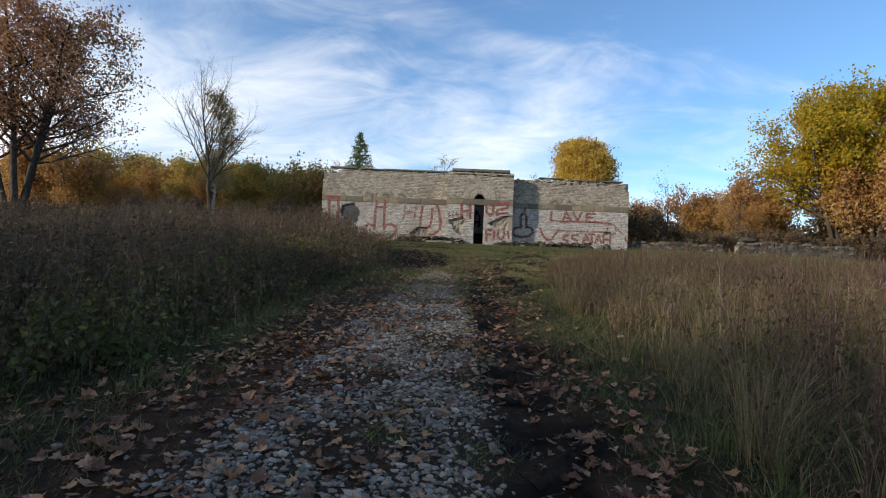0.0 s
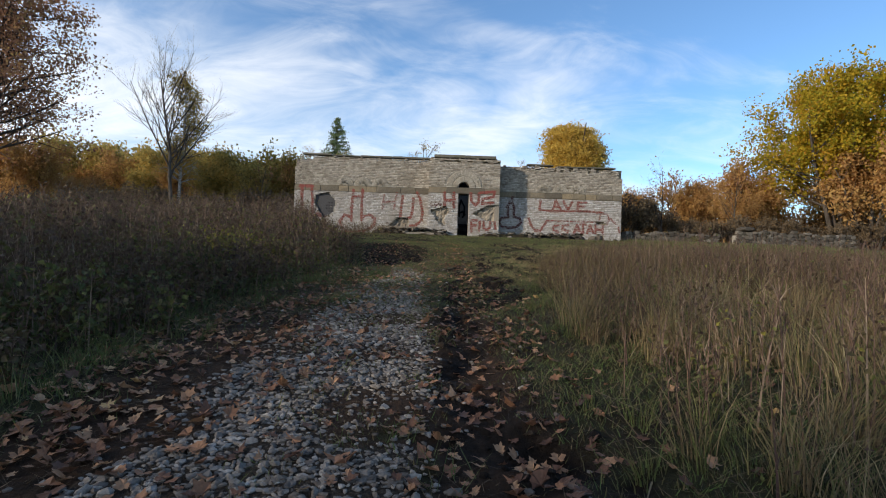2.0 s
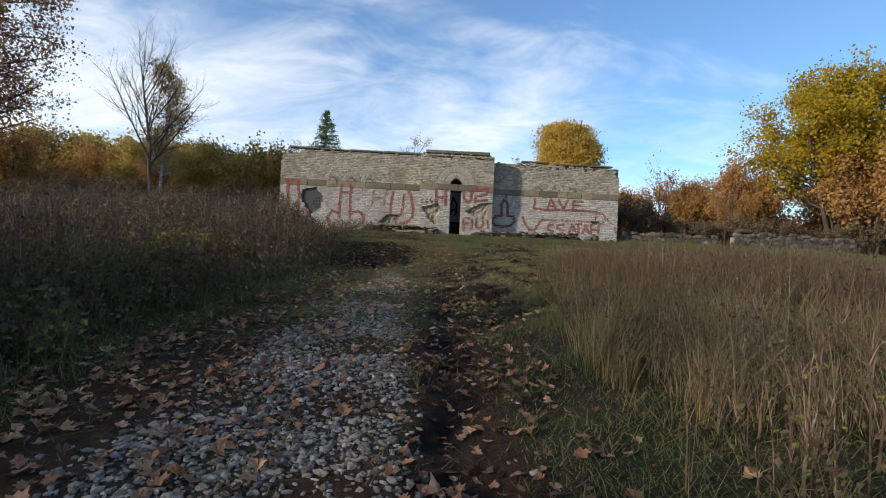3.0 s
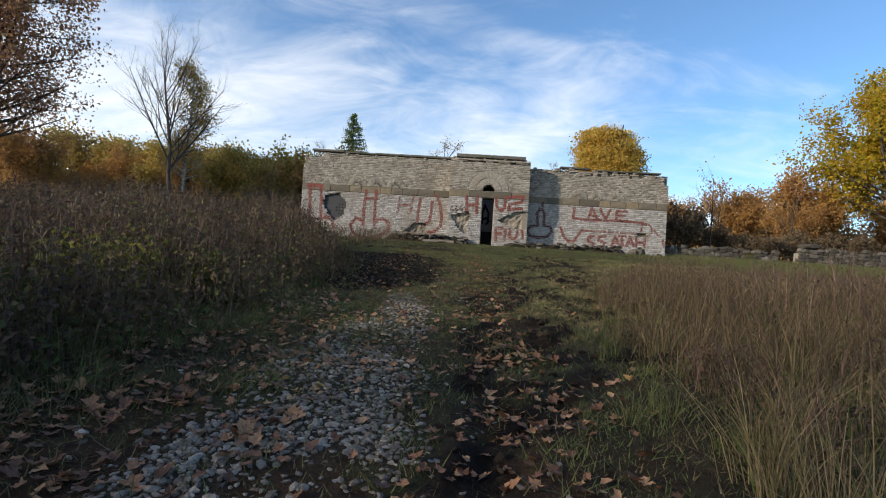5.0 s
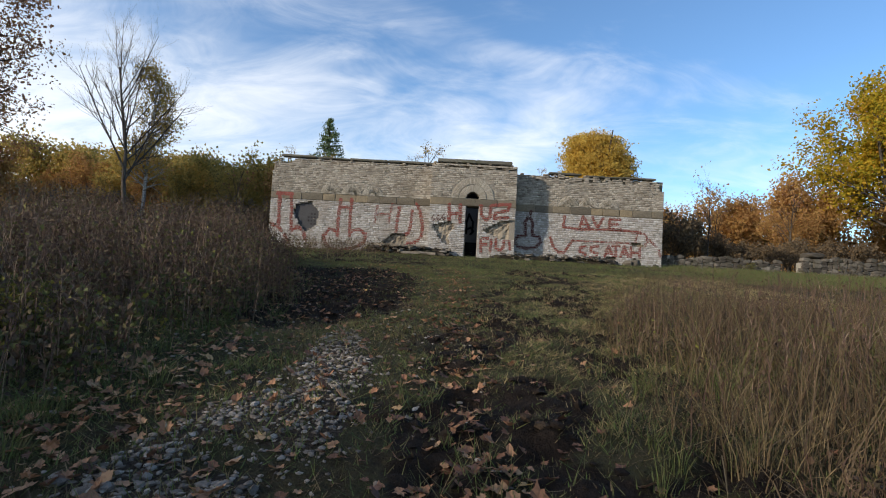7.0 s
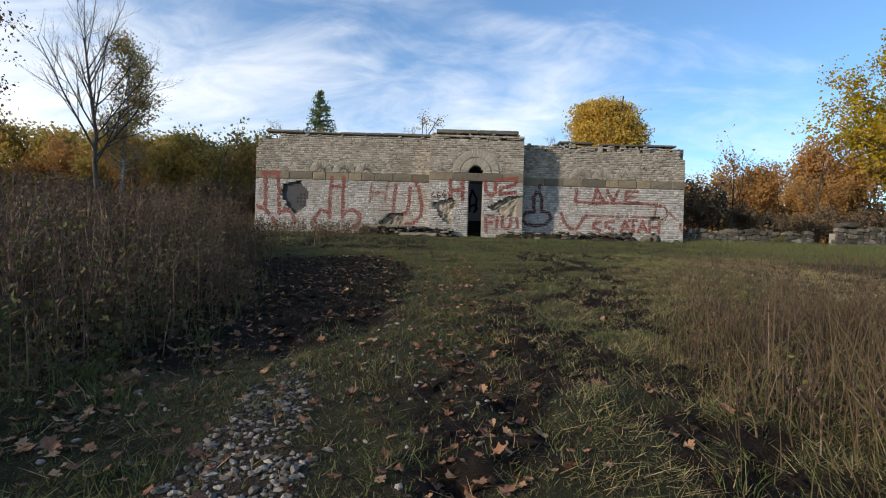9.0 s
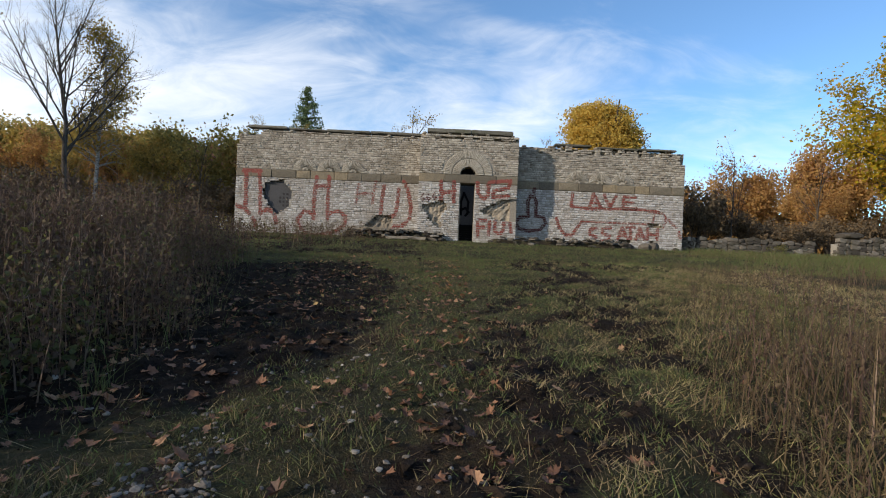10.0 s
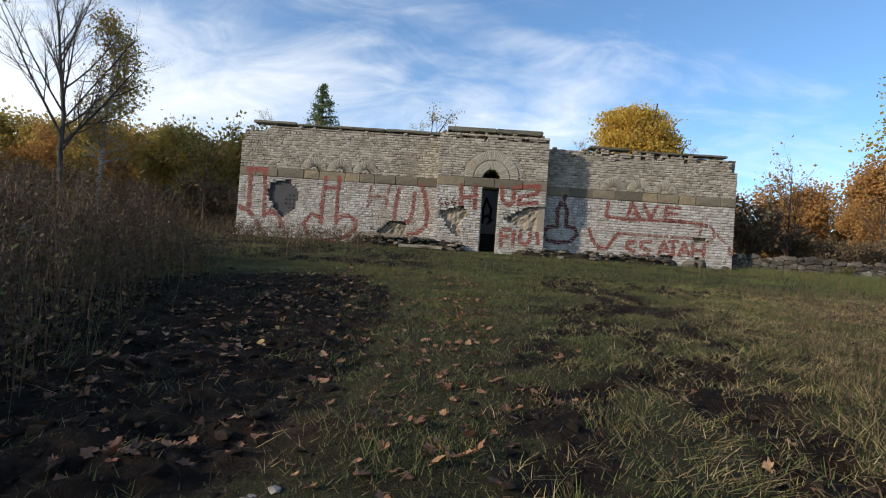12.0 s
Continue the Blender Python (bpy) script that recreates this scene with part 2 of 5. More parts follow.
M_LONGGREEN = leaf_material("long_green_grass", [(0.0, (0.09, 0.07, 0.035)), (0.35, (0.105, 0.115, 0.04)), (0.65, (0.11, 0.15, 0.042)), (0.85, (0.22, 0.20, 0.08)), (1, (0.40, 0.32, 0.16))], 0.3)
M_GRASS = leaf_material("short_grass", [(0.0, (0.21, 0.155, 0.088)), (0.3, (0.15, 0.125, 0.057)), (0.6, (0.11, 0.13, 0.043)), (0.88, (0.11, 0.17, 0.045)), (1, (0.30, 0.25, 0.125))], 0.3)
M_LITTER = leaf_material("fallen_maple_leaves", [(0.0, (0.075, 0.04, 0.027)), (0.4, (0.17, 0.082, 0.048)), (0.65, (0.33, 0.165, 0.085)), (0.88, (0.44, 0.27, 0.15)), (1, (0.50, 0.33, 0.11))], 0.15, 0.55)


def ground_material():
    m, nt, b = material("earth_grass_and_gravel", 0.95, 0.15)
    pos = place_coord(nt)
    at = nt.nodes.new("ShaderNodeAttribute")
    at.attribute_name = "cover"
    sep = nt.nodes.new("ShaderNodeSeparateColor")
    nt.links.new(at.outputs["Color"], sep.inputs[0])
    fine, mid, tiny = noise_node(nt, 7, 6, 0.7, pos), noise_node(nt, 1.3, 5, 0.6, pos), noise_node(nt, 45, 4, 0.7, pos)

    def edge(v, k=0.9):
        s = math_node(nt, "ADD", v, math_node(nt, "MULTIPLY", math_node(nt, "SUBTRACT", fine.outputs[0], 0.5), k))
        r = ramp_node(nt, [(0.38, (0, 0, 0)), (0.62, (1, 1, 1))])
        nt.links.new(s, r.inputs[0])
        return r.outputs[0]
    turf = ramp_node(nt, [(0.3, (0.032, 0.024, 0.015)), (0.5, (0.048, 0.048, 0.02)), (0.7, (0.08, 0.068, 0.034))])
    nt.links.new(mid.outputs[0], turf.inputs[0])
    soil = ramp_node(nt, [(0.35, (0.010, 0.007, 0.005)), (0.55, (0.024, 0.016, 0.011)), (0.78, (0.055, 0.038, 0.025))])
    nt.links.new(fine.outputs[0], soil.inputs[0])
    grav = ramp_node(nt, [(0.35, (0.03, 0.021, 0.014)), (0.6, (0.075, 0.058, 0.042)), (0.78, (0.19, 0.16, 0.125))])
    nt.links.new(tiny.outputs[0], grav.inputs[0])
    litter = ramp_node(nt, [(0.35, (0.028, 0.018, 0.011)), (0.65, (0.08, 0.046, 0.026))])
    nt.links.new(fine.outputs[0], litter.inputs[0])
    c = mix_node(nt, edge(sep.outputs[2]), litter.outputs[0], turf.outputs[0])
    c = mix_node(nt, edge(sep.outputs[1]), c, soil.outputs[0])
    c = mix_node(nt, edge(sep.outputs[0]), c, grav.outputs[0])
    nt.links.new(c, b.inputs["Base Color"])
    crumb = noise_node(nt, 19, 5, 0.75, pos, 0.4)
    h = math_node(nt, "ADD", fine.outputs[0], math_node(nt, "MULTIPLY", math_node(nt, "ADD", tiny.outputs[0], crumb.outputs[0]), 0.5))
    bump_to(nt, b, h, 1.0, 0.12)
    return m


M_GROUND = ground_material()

# ---- mesh helpers ----
RNG = np.random.default_rng(7)


def mesh_of(name, verts, faces, mat, smooth=False):
    """A mesh from arrays: verts (n, 3), and faces, a list of (k, 3) and (k, 4) index arrays."""
    me = bpy.data.meshes.new(name)
    faces = [np.asarray(f, np.int32) for f in faces if len(f)]
    verts = np.asarray(verts, np.float32)
    loops = np.concatenate([f.ravel() for f in faces])
    sizes = np.concatenate([np.full(len(f), f.shape[1], np.int32) for f in faces])
    me.vertices.add(len(verts))
    me.vertices.foreach_set("co", verts.ravel())
    me.loops.add(len(loops))
    me.loops.foreach_set("vertex_index", loops)
    me.polygons.add(len(sizes))
    me.polygons.foreach_set("loop_start", np.concatenate([[0], np.cumsum(sizes)[:-1]]).astype(np.int32))
    me.polygons.foreach_set("use_smooth", np.full(len(sizes), smooth))
    me.update(calc_edges=True)
    me.materials.append(mat)
    return me


def part(name, data, mat, parent, label=""):
    """Links a bmesh, or a ready mesh, as one mesh object under a thing or part."""
    if isinstance(data, bmesh.types.BMesh):
        me = bpy.data.meshes.new(name)
        data.to_mesh(me)
        data.free()
        me.materials.append(mat)
        data = me
    ob = new(name, data)
    ob.parent = parent
    return tagged(ob, label)


def join_sets(sets):
    """Joins (verts, quads or tris) sets of one face size."""
    vs, fs, n = [], [], 0
    for v, f in sets:
        vs.append(v)
        fs.append(np.asarray(f) + n)
        n += len(v)
    return np.concatenate(vs), np.concatenate(fs)


# ---- the lie of the land ----
RISE_Y = (-400, -40, -5, 0, 3, 6, 9, 13, 18, 25, 35, 42, 60, 400, 1500)
RISE_Z = (-1.0, -0.3, 0.0, 0.06, 0.22, 0.44, 0.66, 0.96, 1.27, 1.78, 2.58, 3.08, 3.3, 3.3, 3.3)
_ys = np.arange(-60, 120, 0.25)
_zs = np.interp(_ys, RISE_Y, RISE_Z)
_zs = np.convolve(np.pad(_zs, 6, mode="edge"), np.ones(13) / 13, "valid")


def wob(x, y, s, seed=0.0):
    """Smooth noise about 0, from a few turned sines."""
    x, y = np.asarray(x, float) / s + seed * 7.31, np.asarray(y, float) / s - seed * 3.17
    return (np.sin(x * 1.9 + 1.3 * np.sin(y * 1.1 + seed)) + np.sin(y * 2.3 + 1.7 * np.sin(x * 0.9 - seed)) + np.sin((x + y) * 1.4 + 2.1 * np.sin((x - y) * 0.8)) + np.sin((x - 0.6 * y) * 3.1 + 1.1 * np.sin(y * 2.2))) / 4


def step(v, a, b):
    t = np.clip((np.asarray(v, float) - a) / (b - a), 0, 1)
    return t * t * (3 - 2 * t)


def left_edge(y):
    """Where the tall weeds begin on one side."""
    return np.interp(y, (0, 5, 10, 14, 20, 24, 29), (-2.7, -2.6, -2.3, -1.8, -2.0, -3.2, -4.6)) + 0.25 * wob(y, 0 * y, 0.9, 3)


def right_edge(y):
    return np.interp(y, (0, 4.5, 7, 12, 17, 22, 27), (1.6, 1.7, 1.9, 2.5, 3.2, 4.3, 7.5)) + 0.25 * wob(y, 0 * y, 1.1, 5)


def gravel_at(x, y):
    mid = np.interp(y, (0, 4, 8, 12, 15, 18), (-0.45, -0.4, -0.3, -0.3, -0.1, -0.6))
    half = np.interp(y, (0, 4, 8, 12, 15, 17.5), (0.95, 0.95, 0.85, 0.7, 0.42, 0.1))
    patch = 0.3 + 0.7 * step(wob(x, y, 0.55, 2), -0.5, 0.25)
    strip = np.exp(-((x - mid - 0.15) / 0.3) ** 2) * -0.25 * step(y, -1, 1) * (1 - step(y, 4, 7))
    return np.clip((1 - step(np.abs(x - mid), half * 0.75, half * 1.2)) * patch + strip, 0, 1) * (1 - step(y, 15, 18.5)) * step(y, -40, -10)


def soil_at(x, y):
    left = (1 - step(np.hypot((x + 2.0) / 2.8, (y - 22.5) / 6.0), 0.8, 1.1)) * (1 - 0.8 * step(x, -0.3, 0.8))
    rut = (1 - step(np.abs(x - np.interp(y, (0, 8, 14, 20), (0.75, 0.85, 0.95, 1.3))), 0.16, 0.42)) * step(wob(x, y, 1.6, 6), -0.75, -0.15) * (1 - step(y, 15, 21))
    right = (1 - step(np.abs(x - np.interp(y, (14, 20, 28), (1.9, 2.9, 4.8))), 0.8, 2.1)) * step(y, 9, 14) * (1 - step(y, 30, 33)) * step(wob(x, y, 0.8, 8), -0.5, 0.1)
    holes = (1 - step(np.abs(x - 1.35), 0.25, 0.6)) * step(wob(x, y, 0.9, 9), 0.1, 0.4) * (1 - step(y, 12, 16))
    front = (1 - step(np.abs(y - 29.3), 0.5, 1.6)) * step(x, 2, 4) * (1 - step(x, 8, 11)) * step(wob(x, y, 1.2, 4), -0.4, 0.1)
    base = (1 - step(np.abs(y - 34.5), 2.5, 6.0)) * (1 - 0.75 * step(x, -1.0, 1.5)) * (1 - step(x, 8, 12)) * step(x, -12, -9) * step(wob(x, y, 1.5, 1), -0.7, -0.1) * 0.95
    patch = 0.35 + 0.65 * step(wob(x, y, 0.28, 15), -0.35, 0.25)
    return np.clip(np.maximum.reduce([left * (0.75 + 0.25 * patch), rut * (0.2 + 0.6 * patch), right * (0.3 + 0.7 * patch), holes * (0.2 + 0.7 * patch), front * 0.9 * patch, base * patch]), 0, 1)


def turf_at(x, y):
    mid = step(y, 7, 13)
    side = np.maximum(step(-x, 1.3, 2.6), step(x, 0.85, 1.6)) * 0.9
    crown = (np.exp(-((x + 0.25) / 0.35) ** 2) * 0.9 * step(y, 0, 2) + np.exp(-((x - 0.42) / 0.28) ** 2) * 1.0 * step(y, 1, 4)) * step(wob(x, y, 0.5, 71), -0.2, 0.4)
    return np.clip(np.maximum.reduce([mid, side, crown]) * (0.75 + 0.4 * wob(x, y, 1.2, 12)), 0, 1)


def land(x, y):
    x, y = np.asarray(x, float), np.asarray(y, float)
    z = np.interp(np.clip(y, -59, 119), _ys, _zs)
    near = 1 - step(np.hypot(x, y - 18), 30, 60)
    s, g = soil_at(x, y), gravel_at(x, y)
    z = z + near * (0.035 * wob(x, y, 1.7) + 0.012 * wob(x, y, 0.45, 4)) * (1 - step(y, 36, 40))
    z = z + s * (0.10 * wob(x, y, 0.36, 7) + 0.09 * np.abs(wob(x, y, 0.24, 17)) + 0.055 * wob(x, y, 0.17, 9) - 0.07) + g * 0.015
    z = z - 0.06 * np.exp(-((x - np.interp(y, (0, 8, 14), (0.75, 0.85, 0.95))) / 0.16) ** 2) * (1 - step(y, 12, 16)) * step(y, -8, -4)
    z = z + 0.12 * step(np.abs(x), 2.5, 6) * near * (1 - step(y, 26, 34))
    return z


def build_ground():
    def axis(parts):
        return np.unique(np.concatenate([np.arange(a, b, s) for a, b, s in parts]).round(3))
    far = (60, 75, 95, 125, 170, 240, 350, 520, 800, 1500)
    xs = np.concatenate([[-v for v in far[::-1]], axis([(-50, -16, 2.0), (-16, -6, 0.5), (-6, 7, 0.09), (7, 18, 0.5), (18, 51, 2.0)]), far])
    ys = np.concatenate([[-1500, -700, -300, -150, -80], axis([(-50, -4, 2.0), (-4, 1, 0.5), (1, 24, 0.09), (24, 34, 0.18), (34, 46, 0.6), (46, 62, 2.0)]), [70, 85, 110, 150, 220, 350, 600, 1500]])
    X, Y = np.meshgrid(xs, ys)
    V = np.stack([X, Y, land(X, Y)], -1).reshape(-1, 3)
    w, h = len(xs), len(ys)
    i = (np.arange(h - 1)[:, None] * w + np.arange(w - 1)).ravel()
    me = mesh_of("ground", V, [np.stack([i, i + 1, i + w + 1, i + w], 1)], M_GROUND, True)
    cover = me.color_attributes.new("cover", "FLOAT_COLOR", "POINT")
    C = np.ones((len(V), 4), np.float32)
    C[:, 0], C[:, 1], C[:, 2] = gravel_at(V[:, 0], V[:, 1]), soil_at(V[:, 0], V[:, 1]), turf_at(V[:, 0], V[:, 1])
    cover.data.foreach_set("color", C.ravel())
    tagged(new("ground", me), "rising meadow ground of turf, dark churned soil and a gravel track", "ground", kind="structure")


build_ground()

# ---- the ruined building ----
WING, CENTRE = 42.5, 41.2                # planes of the wings' and the middle part's faces
BAND_Z0, BAND_Z1 = 6.22, 6.68
FLOOR_Z = 3.04
X_L, X_CL, X_CR, X_R = -10.62, -0.15, 5.26, 15.06
DOOR_X0, DOOR_X1, DOOR_Z = 2.12, 2.93, 6.22
ARCH_X, ARCH_R = 2.53, 0.42

building = new("ruined_building")
building.location = (2.2, WING, 3.0)
tagged(building, "roofless-looking ruined limestone building with graffiti and collapsed masonry", "ruin")
bpy.context.view_layer.update()


def own(v):
    """World places into the building's own space."""
    return np.asarray(v, float) - np.array(building.location)


def inside(poly, x, z):
    hit, n = False, len(poly)
    for i in range(n):
        (x0, z0), (x1, z1) = poly[i], poly[i - 1]
        if (z0 > z) != (z1 > z) and x < (x1 - x0) * (z - z0) / (z1 - z0) + x0:
            hit = not hit
    return hit


HOLES_W = [
    [(-8.95, 5.9), (-8.6, 6.0), (-7.95, 6.12), (-7.4, 5.45), (-7.55, 4.6), (-8.15, 4.1), (-8.75, 4.6), (-9.1, 5.3)],
    [(-3.15, 3.75), (-2.5, 4.4), (-1.6, 4.33), (-1.75, 3.3), (-3.05, 3.3)],
    [(13.0, 4.30), (13.8, 4.30), (13.8, 4.56), (13.0, 4.56)],
    [(11.4, 3.0), (12.1, 3.0), (12.1, 3.55), (11.4, 3.6)],
    [(13.15, 3.1), (13.75, 3.1), (13.75, 3.5), (13.15, 3.55)],
    [(-10.1, 8.55), (-9.35, 8.55), (-9.2, 8.95), (-10.1, 8.95)],
]
HOLES_C = [
    [(0.0, 4.95), (1.3, 5.28), (1.5, 4.78), (1.05, 4.2), (1.28, 3.7), (0.92, 3.7), (0.4, 4.25)],
    [(3.2, 4.72), (4.4, 5.45), (5.3, 5.5), (5.3, 4.25), (4.3, 4.2), (3.75, 4.5)],
]
FANS_W = [(-6.70, 0.68), (-5.33, 0.68), (-3.98, 0.66), (8.85, 0.66), (10.18, 0.66), (11.47, 0.64)]


def top_of(x):
    """The broken top of the facing."""
    if x < X_CL:
        return 8.95 if x > -10.2 else np.interp(x, (-10.62, -10.45, -10.4, -10.2), (8.05, 8.1, 8.5, 8.6))
    if x < X_CR:
        return 8.9 if x > 0.15 else 8.75
    t = np.interp(x, (5.26, 6.5, 7.2, 7.6, 8.2, 9.0, 9.6, 14.4, 14.62, 14.75, 14.85, 15.06), (8.65, 8.55, 8.75, 8.72, 8.8, 8.55, 8.72, 8.72, 8.6, 8.3, 8.08, 8.05))
    return t + 0.05 * math.sin(x * 9) * (x < 14)


class Pieces:
    """Collects split-faced blocks; a few of them become parts of their own."""

    def __init__(self):
        self.v, self.t, self.faces = [], [], []

    def block(self, x0, x1, z0, z1, y, depth=0.14, rough=0.012, cut=0.022):
        r = random.uniform
        p = y - r(0, rough) * 1.2
        b = len(self.v)
        e = min(cut, (x1 - x0) * 0.2, (z1 - z0) * 0.16)
        self.v += [(x0, y + depth, z0), (x1, y + depth, z0), (x1, y + depth, z1), (x0, y + depth, z1),
                   (x0, y + 0.012, z0), (x1, y + 0.012, z0), (x1, y + 0.012, z1), (x0, y + 0.012, z1)]
        front = [(x0 + e * r(.0, 1.2), p - r(-.3, 1) * rough, z0 + e * r(.2, 1.5)), (x1 - e * r(.0, 1.2), p - r(-.3, 1) * rough, z0 + e * r(.2, 1.5)),
                 (x1 - e * r(.0, 1.2), p - r(-.3, 1) * rough, z1 - e * r(.2, 1.5)), (x0 + e * r(.0, 1.2), p - r(-.3, 1) * rough, z1 - e * r(.2, 1.5))]
        self.v += front
        cx, cz = x0 + (x1 - x0) * r(.35, .65), z0 + (z1 - z0) * r(.35, .65)
        self.v.append((cx, p - rough * r(0.3, 1.6), cz))
        t = [(4 + i, 4 + (i + 1) % 4, (i + 1) % 4) for i in range(4)] + [(4 + i, (i + 1) % 4, i) for i in range(4)]
        t += [(8 + i, 8 + (i + 1) % 4, 4 + (i + 1) % 4) for i in range(4)] + [(8 + i, 4 + (i + 1) % 4, 4 + i) for i in range(4)]
        t += [(12, 8 + (i + 1) % 4, 8 + i) for i in range(4)]
        self.t += [(a + b, d + b, c + b) if k >= 0 else () for k, (a, c, d) in enumerate(t)]
        self.faces.append((x0, x1, z0, z1, front, self.v[-1]))
        return b

    def mesh(self, name, mat):
        return mesh_of(name, own(self.v), [np.array(self.t)], mat)


FACES = []                                # front faces of all blocks: x0, x1, z0, z1, y


def lay_courses(x0, x1, z0, z1, y, course, skip, single):
    """Courses of blocks; returns the joined rest and the list of those laid singly."""
    rest, singles = Pieces(), []
    z = z0
    while z < z1 - 0.04:
        h = min(course * random.uniform(0.78, 1.22), z1 - z)
        if z1 - z - h < 0.05:
            h = z1 - z
        x = x0
        while x < x1 - 0.02:
            w = random.choice((random.uniform(0.11, 0.2), random.uniform(0.16, 0.28)))
            if x1 - x - w < 0.14:
                w = x1 - x
            cx, cz = x + w / 2, z + h / 2
            ragged = cz > top_of(cx) - 0.42 and (cx > 6.3 or 0 < cx < X_CR and cz < 8.72) and random.random() < 0.35
            if not ragged and z + h * 0.6 < top_of(cx) and not skip(cx, cz, w, h):
                if single(cx, cz) and len(singles) < 300:
                    p = Pieces()
                    singles.append(p)
                else:
                    p = rest
                d = random.random()
                p.block(x + random.uniform(.001, .008), x + w - random.uniform(.001, .008), z + random.uniform(.005, .016), z + h - random.uniform(.005, .016), y + (0.02 if d < 0.06 else random.uniform(-0.009, 0.009)), rough=random.choice((0.007, 0.013, 0.022)))
                FACES.append(p.faces[-1])
            x += w
        z += h
    return rest, singles


def mortar_sheet(x0, x1, z0, z1, y, skip, cell=0.11):
    vs, qs = [], []
    nx, nz = max(1, round((x1 - x0) / cell)), max(1, round((z1 - z0) / cell))
    dx, dz = (x1 - x0) / nx, (z1 - z0) / nz
    for i in range(nx):
        for k in range(nz):
            cx, cz = x0 + (i + .5) * dx, z0 + (k + .5) * dz
            if cz < top_of(cx) - 0.3 and not skip(cx, cz, dx, dz):
                b = len(vs)
                vs += [(cx - dx / 2, y, cz - dz / 2), (cx + dx / 2, y, cz - dz / 2), (cx + dx / 2, y, cz + dz / 2), (cx - dx / 2, y, cz + dz / 2)]
                qs.append((b, b + 1, b + 2, b + 3))
    return mesh_of("mortar", own(vs), [np.array(qs)], M_MORTAR)


def rough_sheet(x0, x1, z0, z1, y, amp, cell, skip, thick):
    """The broken inner masonry: an uneven front, closed to a wall with thickness."""
    nx, nz = max(2, round((x1 - x0) / cell)), max(2, round((z1 - z0) / cell))
    X, Z = np.meshgrid(np.linspace(x0, x1, nx + 1), np.linspace(z0, z1, nz + 1))
    Yf = y + amp * (wob(X, Z, 0.22, 3) + 0.6 * wob(X, Z, 0.09, 5))
    n = X.size
    V = np.concatenate([np.stack([X, Yf, Z], -1).reshape(-1, 3), np.stack([X, Yf * 0 + y + thick, Z], -1).reshape(-1, 3)])
    w = nx + 1
    keep = np.array([[not skip(x0 + (i + .5) * (x1 - x0) / nx, z0 + (k + .5) * (z1 - z0) / nz, 0, 0) for i in range(nx)] for k in range(nz)])
    q = []
    for k in range(nz):
        for i in range(nx):
            if not keep[k, i]:
                continue
            a, b, c, d = k * w + i, k * w + i + 1, (k + 1) * w + i + 1, (k + 1) * w + i
            q += [(a, b, c, d), (d + n, c + n, b + n, a + n)]
            for (e, f), (kk, ii) in (((b, a), (k - 1, i)), ((c, b), (k, i + 1)), ((d, c), (k + 1, i)), ((a, d), (k, i - 1))):
                if not (0 <= kk < nz and 0 <= ii < nx) or not keep[kk, ii]:
                    q.append((e, f, f + n, e + n))
    return mesh_of("core", own(V), [np.array(q)], M_CORE)


def in_fan(x, z, grow=0.0):
    return any((x - fx) ** 2 + (z - BAND_Z1) ** 2 < (r + grow) ** 2 and z > BAND_Z1 for fx, r in FANS_W)


def skip_wing(x, z, w, h):
    return any(inside(p, x, z) for p in HOLES_W) or in_fan(x, z, 0.03)


def skip_wing_mortar(x, z, w, h):
    return any(inside(p, x, z) for p in HOLES_W)


def door_gap(x, z, g=0.0):
    return DOOR_X0 - g < x < DOOR_X1 + g and z < DOOR_Z or ((x - ARCH_X) ** 2 + (z - BAND_Z1) ** 2 < (ARCH_R + g) ** 2 and z >= BAND_Z1)


def skip_centre(x, z, w, h):
    return any(inside(p, x, z) for p in HOLES_C) or ((x - ARCH_X) ** 2 + (z - BAND_Z1) ** 2 < 1.4 ** 2 and z > BAND_Z1)


def skip_centre_mortar(x, z, w, h):
    return any(inside(p, x, z) for p in HOLES_C) or door_gap(x, z, 0.03)


def voussoirs(parent, cx, r0, r1, n, y, proud, name="voussoir", gap=0.012, split=False):
    """Radial wedge stones of a half-round arch or blind fan, each a part."""
    for i in range(n):
        a0, a1 = math.pi * i / n, math.pi * (i + 1) / n
        bm = bmesh.new()
        ga = gap / 2
        ring = []
        for r, a, s in ((r0, a0, 1), (r1, a0, 1), (r1, a1, -1), (r0, a1, -1)):
            ring.append((cx + r * math.cos(a) - s * ga * math.sin(a), BAND_Z1 + 0.01 + r * math.sin(a) + s * ga * math.cos(a)))
        p = proud * random.uniform(0.75, 1.15)
        cxm, czm = sum(q[0] for q in ring) / 4, sum(q[1] for q in ring) / 4
        back = [bm.verts.new(own((x, y + 0.12, z))) for x, z in ring]
        mid = [bm.verts.new(own((x, y - p * 0.55, z))) for x, z in ring]
        front = [bm.verts.new(own((x + (cxm - x) * 0.13, y - p, z + (czm - z) * 0.06))) for x, z in ring]
        bm.faces.new(front[::-1])
        for k in range(4):
            j = (k + 1) % 4
            bm.faces.new((front[k], front[j], mid[j], mid[k]))
            bm.faces.new((mid[k], mid[j], back[j], back[k]))
        bmesh.ops.recalc_face_normals(bm, faces=bm.faces)
        part(name, bm, M_VOUSS, parent)


def band_blocks(parent, x0, x1, y, proud):
    x = x0
    while x < x1 - 0.05:
        w = random.uniform(0.75, 1.5)
        if x1 - x - w < 0.5:
            w = x1 - x
        p = Pieces()
        p.block(x + 0.008, x + w - 0.008, BAND_Z0 + 0.006, BAND_Z1 - 0.004, y - proud * random.uniform(0.3, 1.4), 0.2, random.uniform(0.012, 0.035), 0.03)
        FACES.append(p.faces[-1])
        part("band_block", p.mesh("band_block", M_BAND), M_BAND, parent)
        x += w


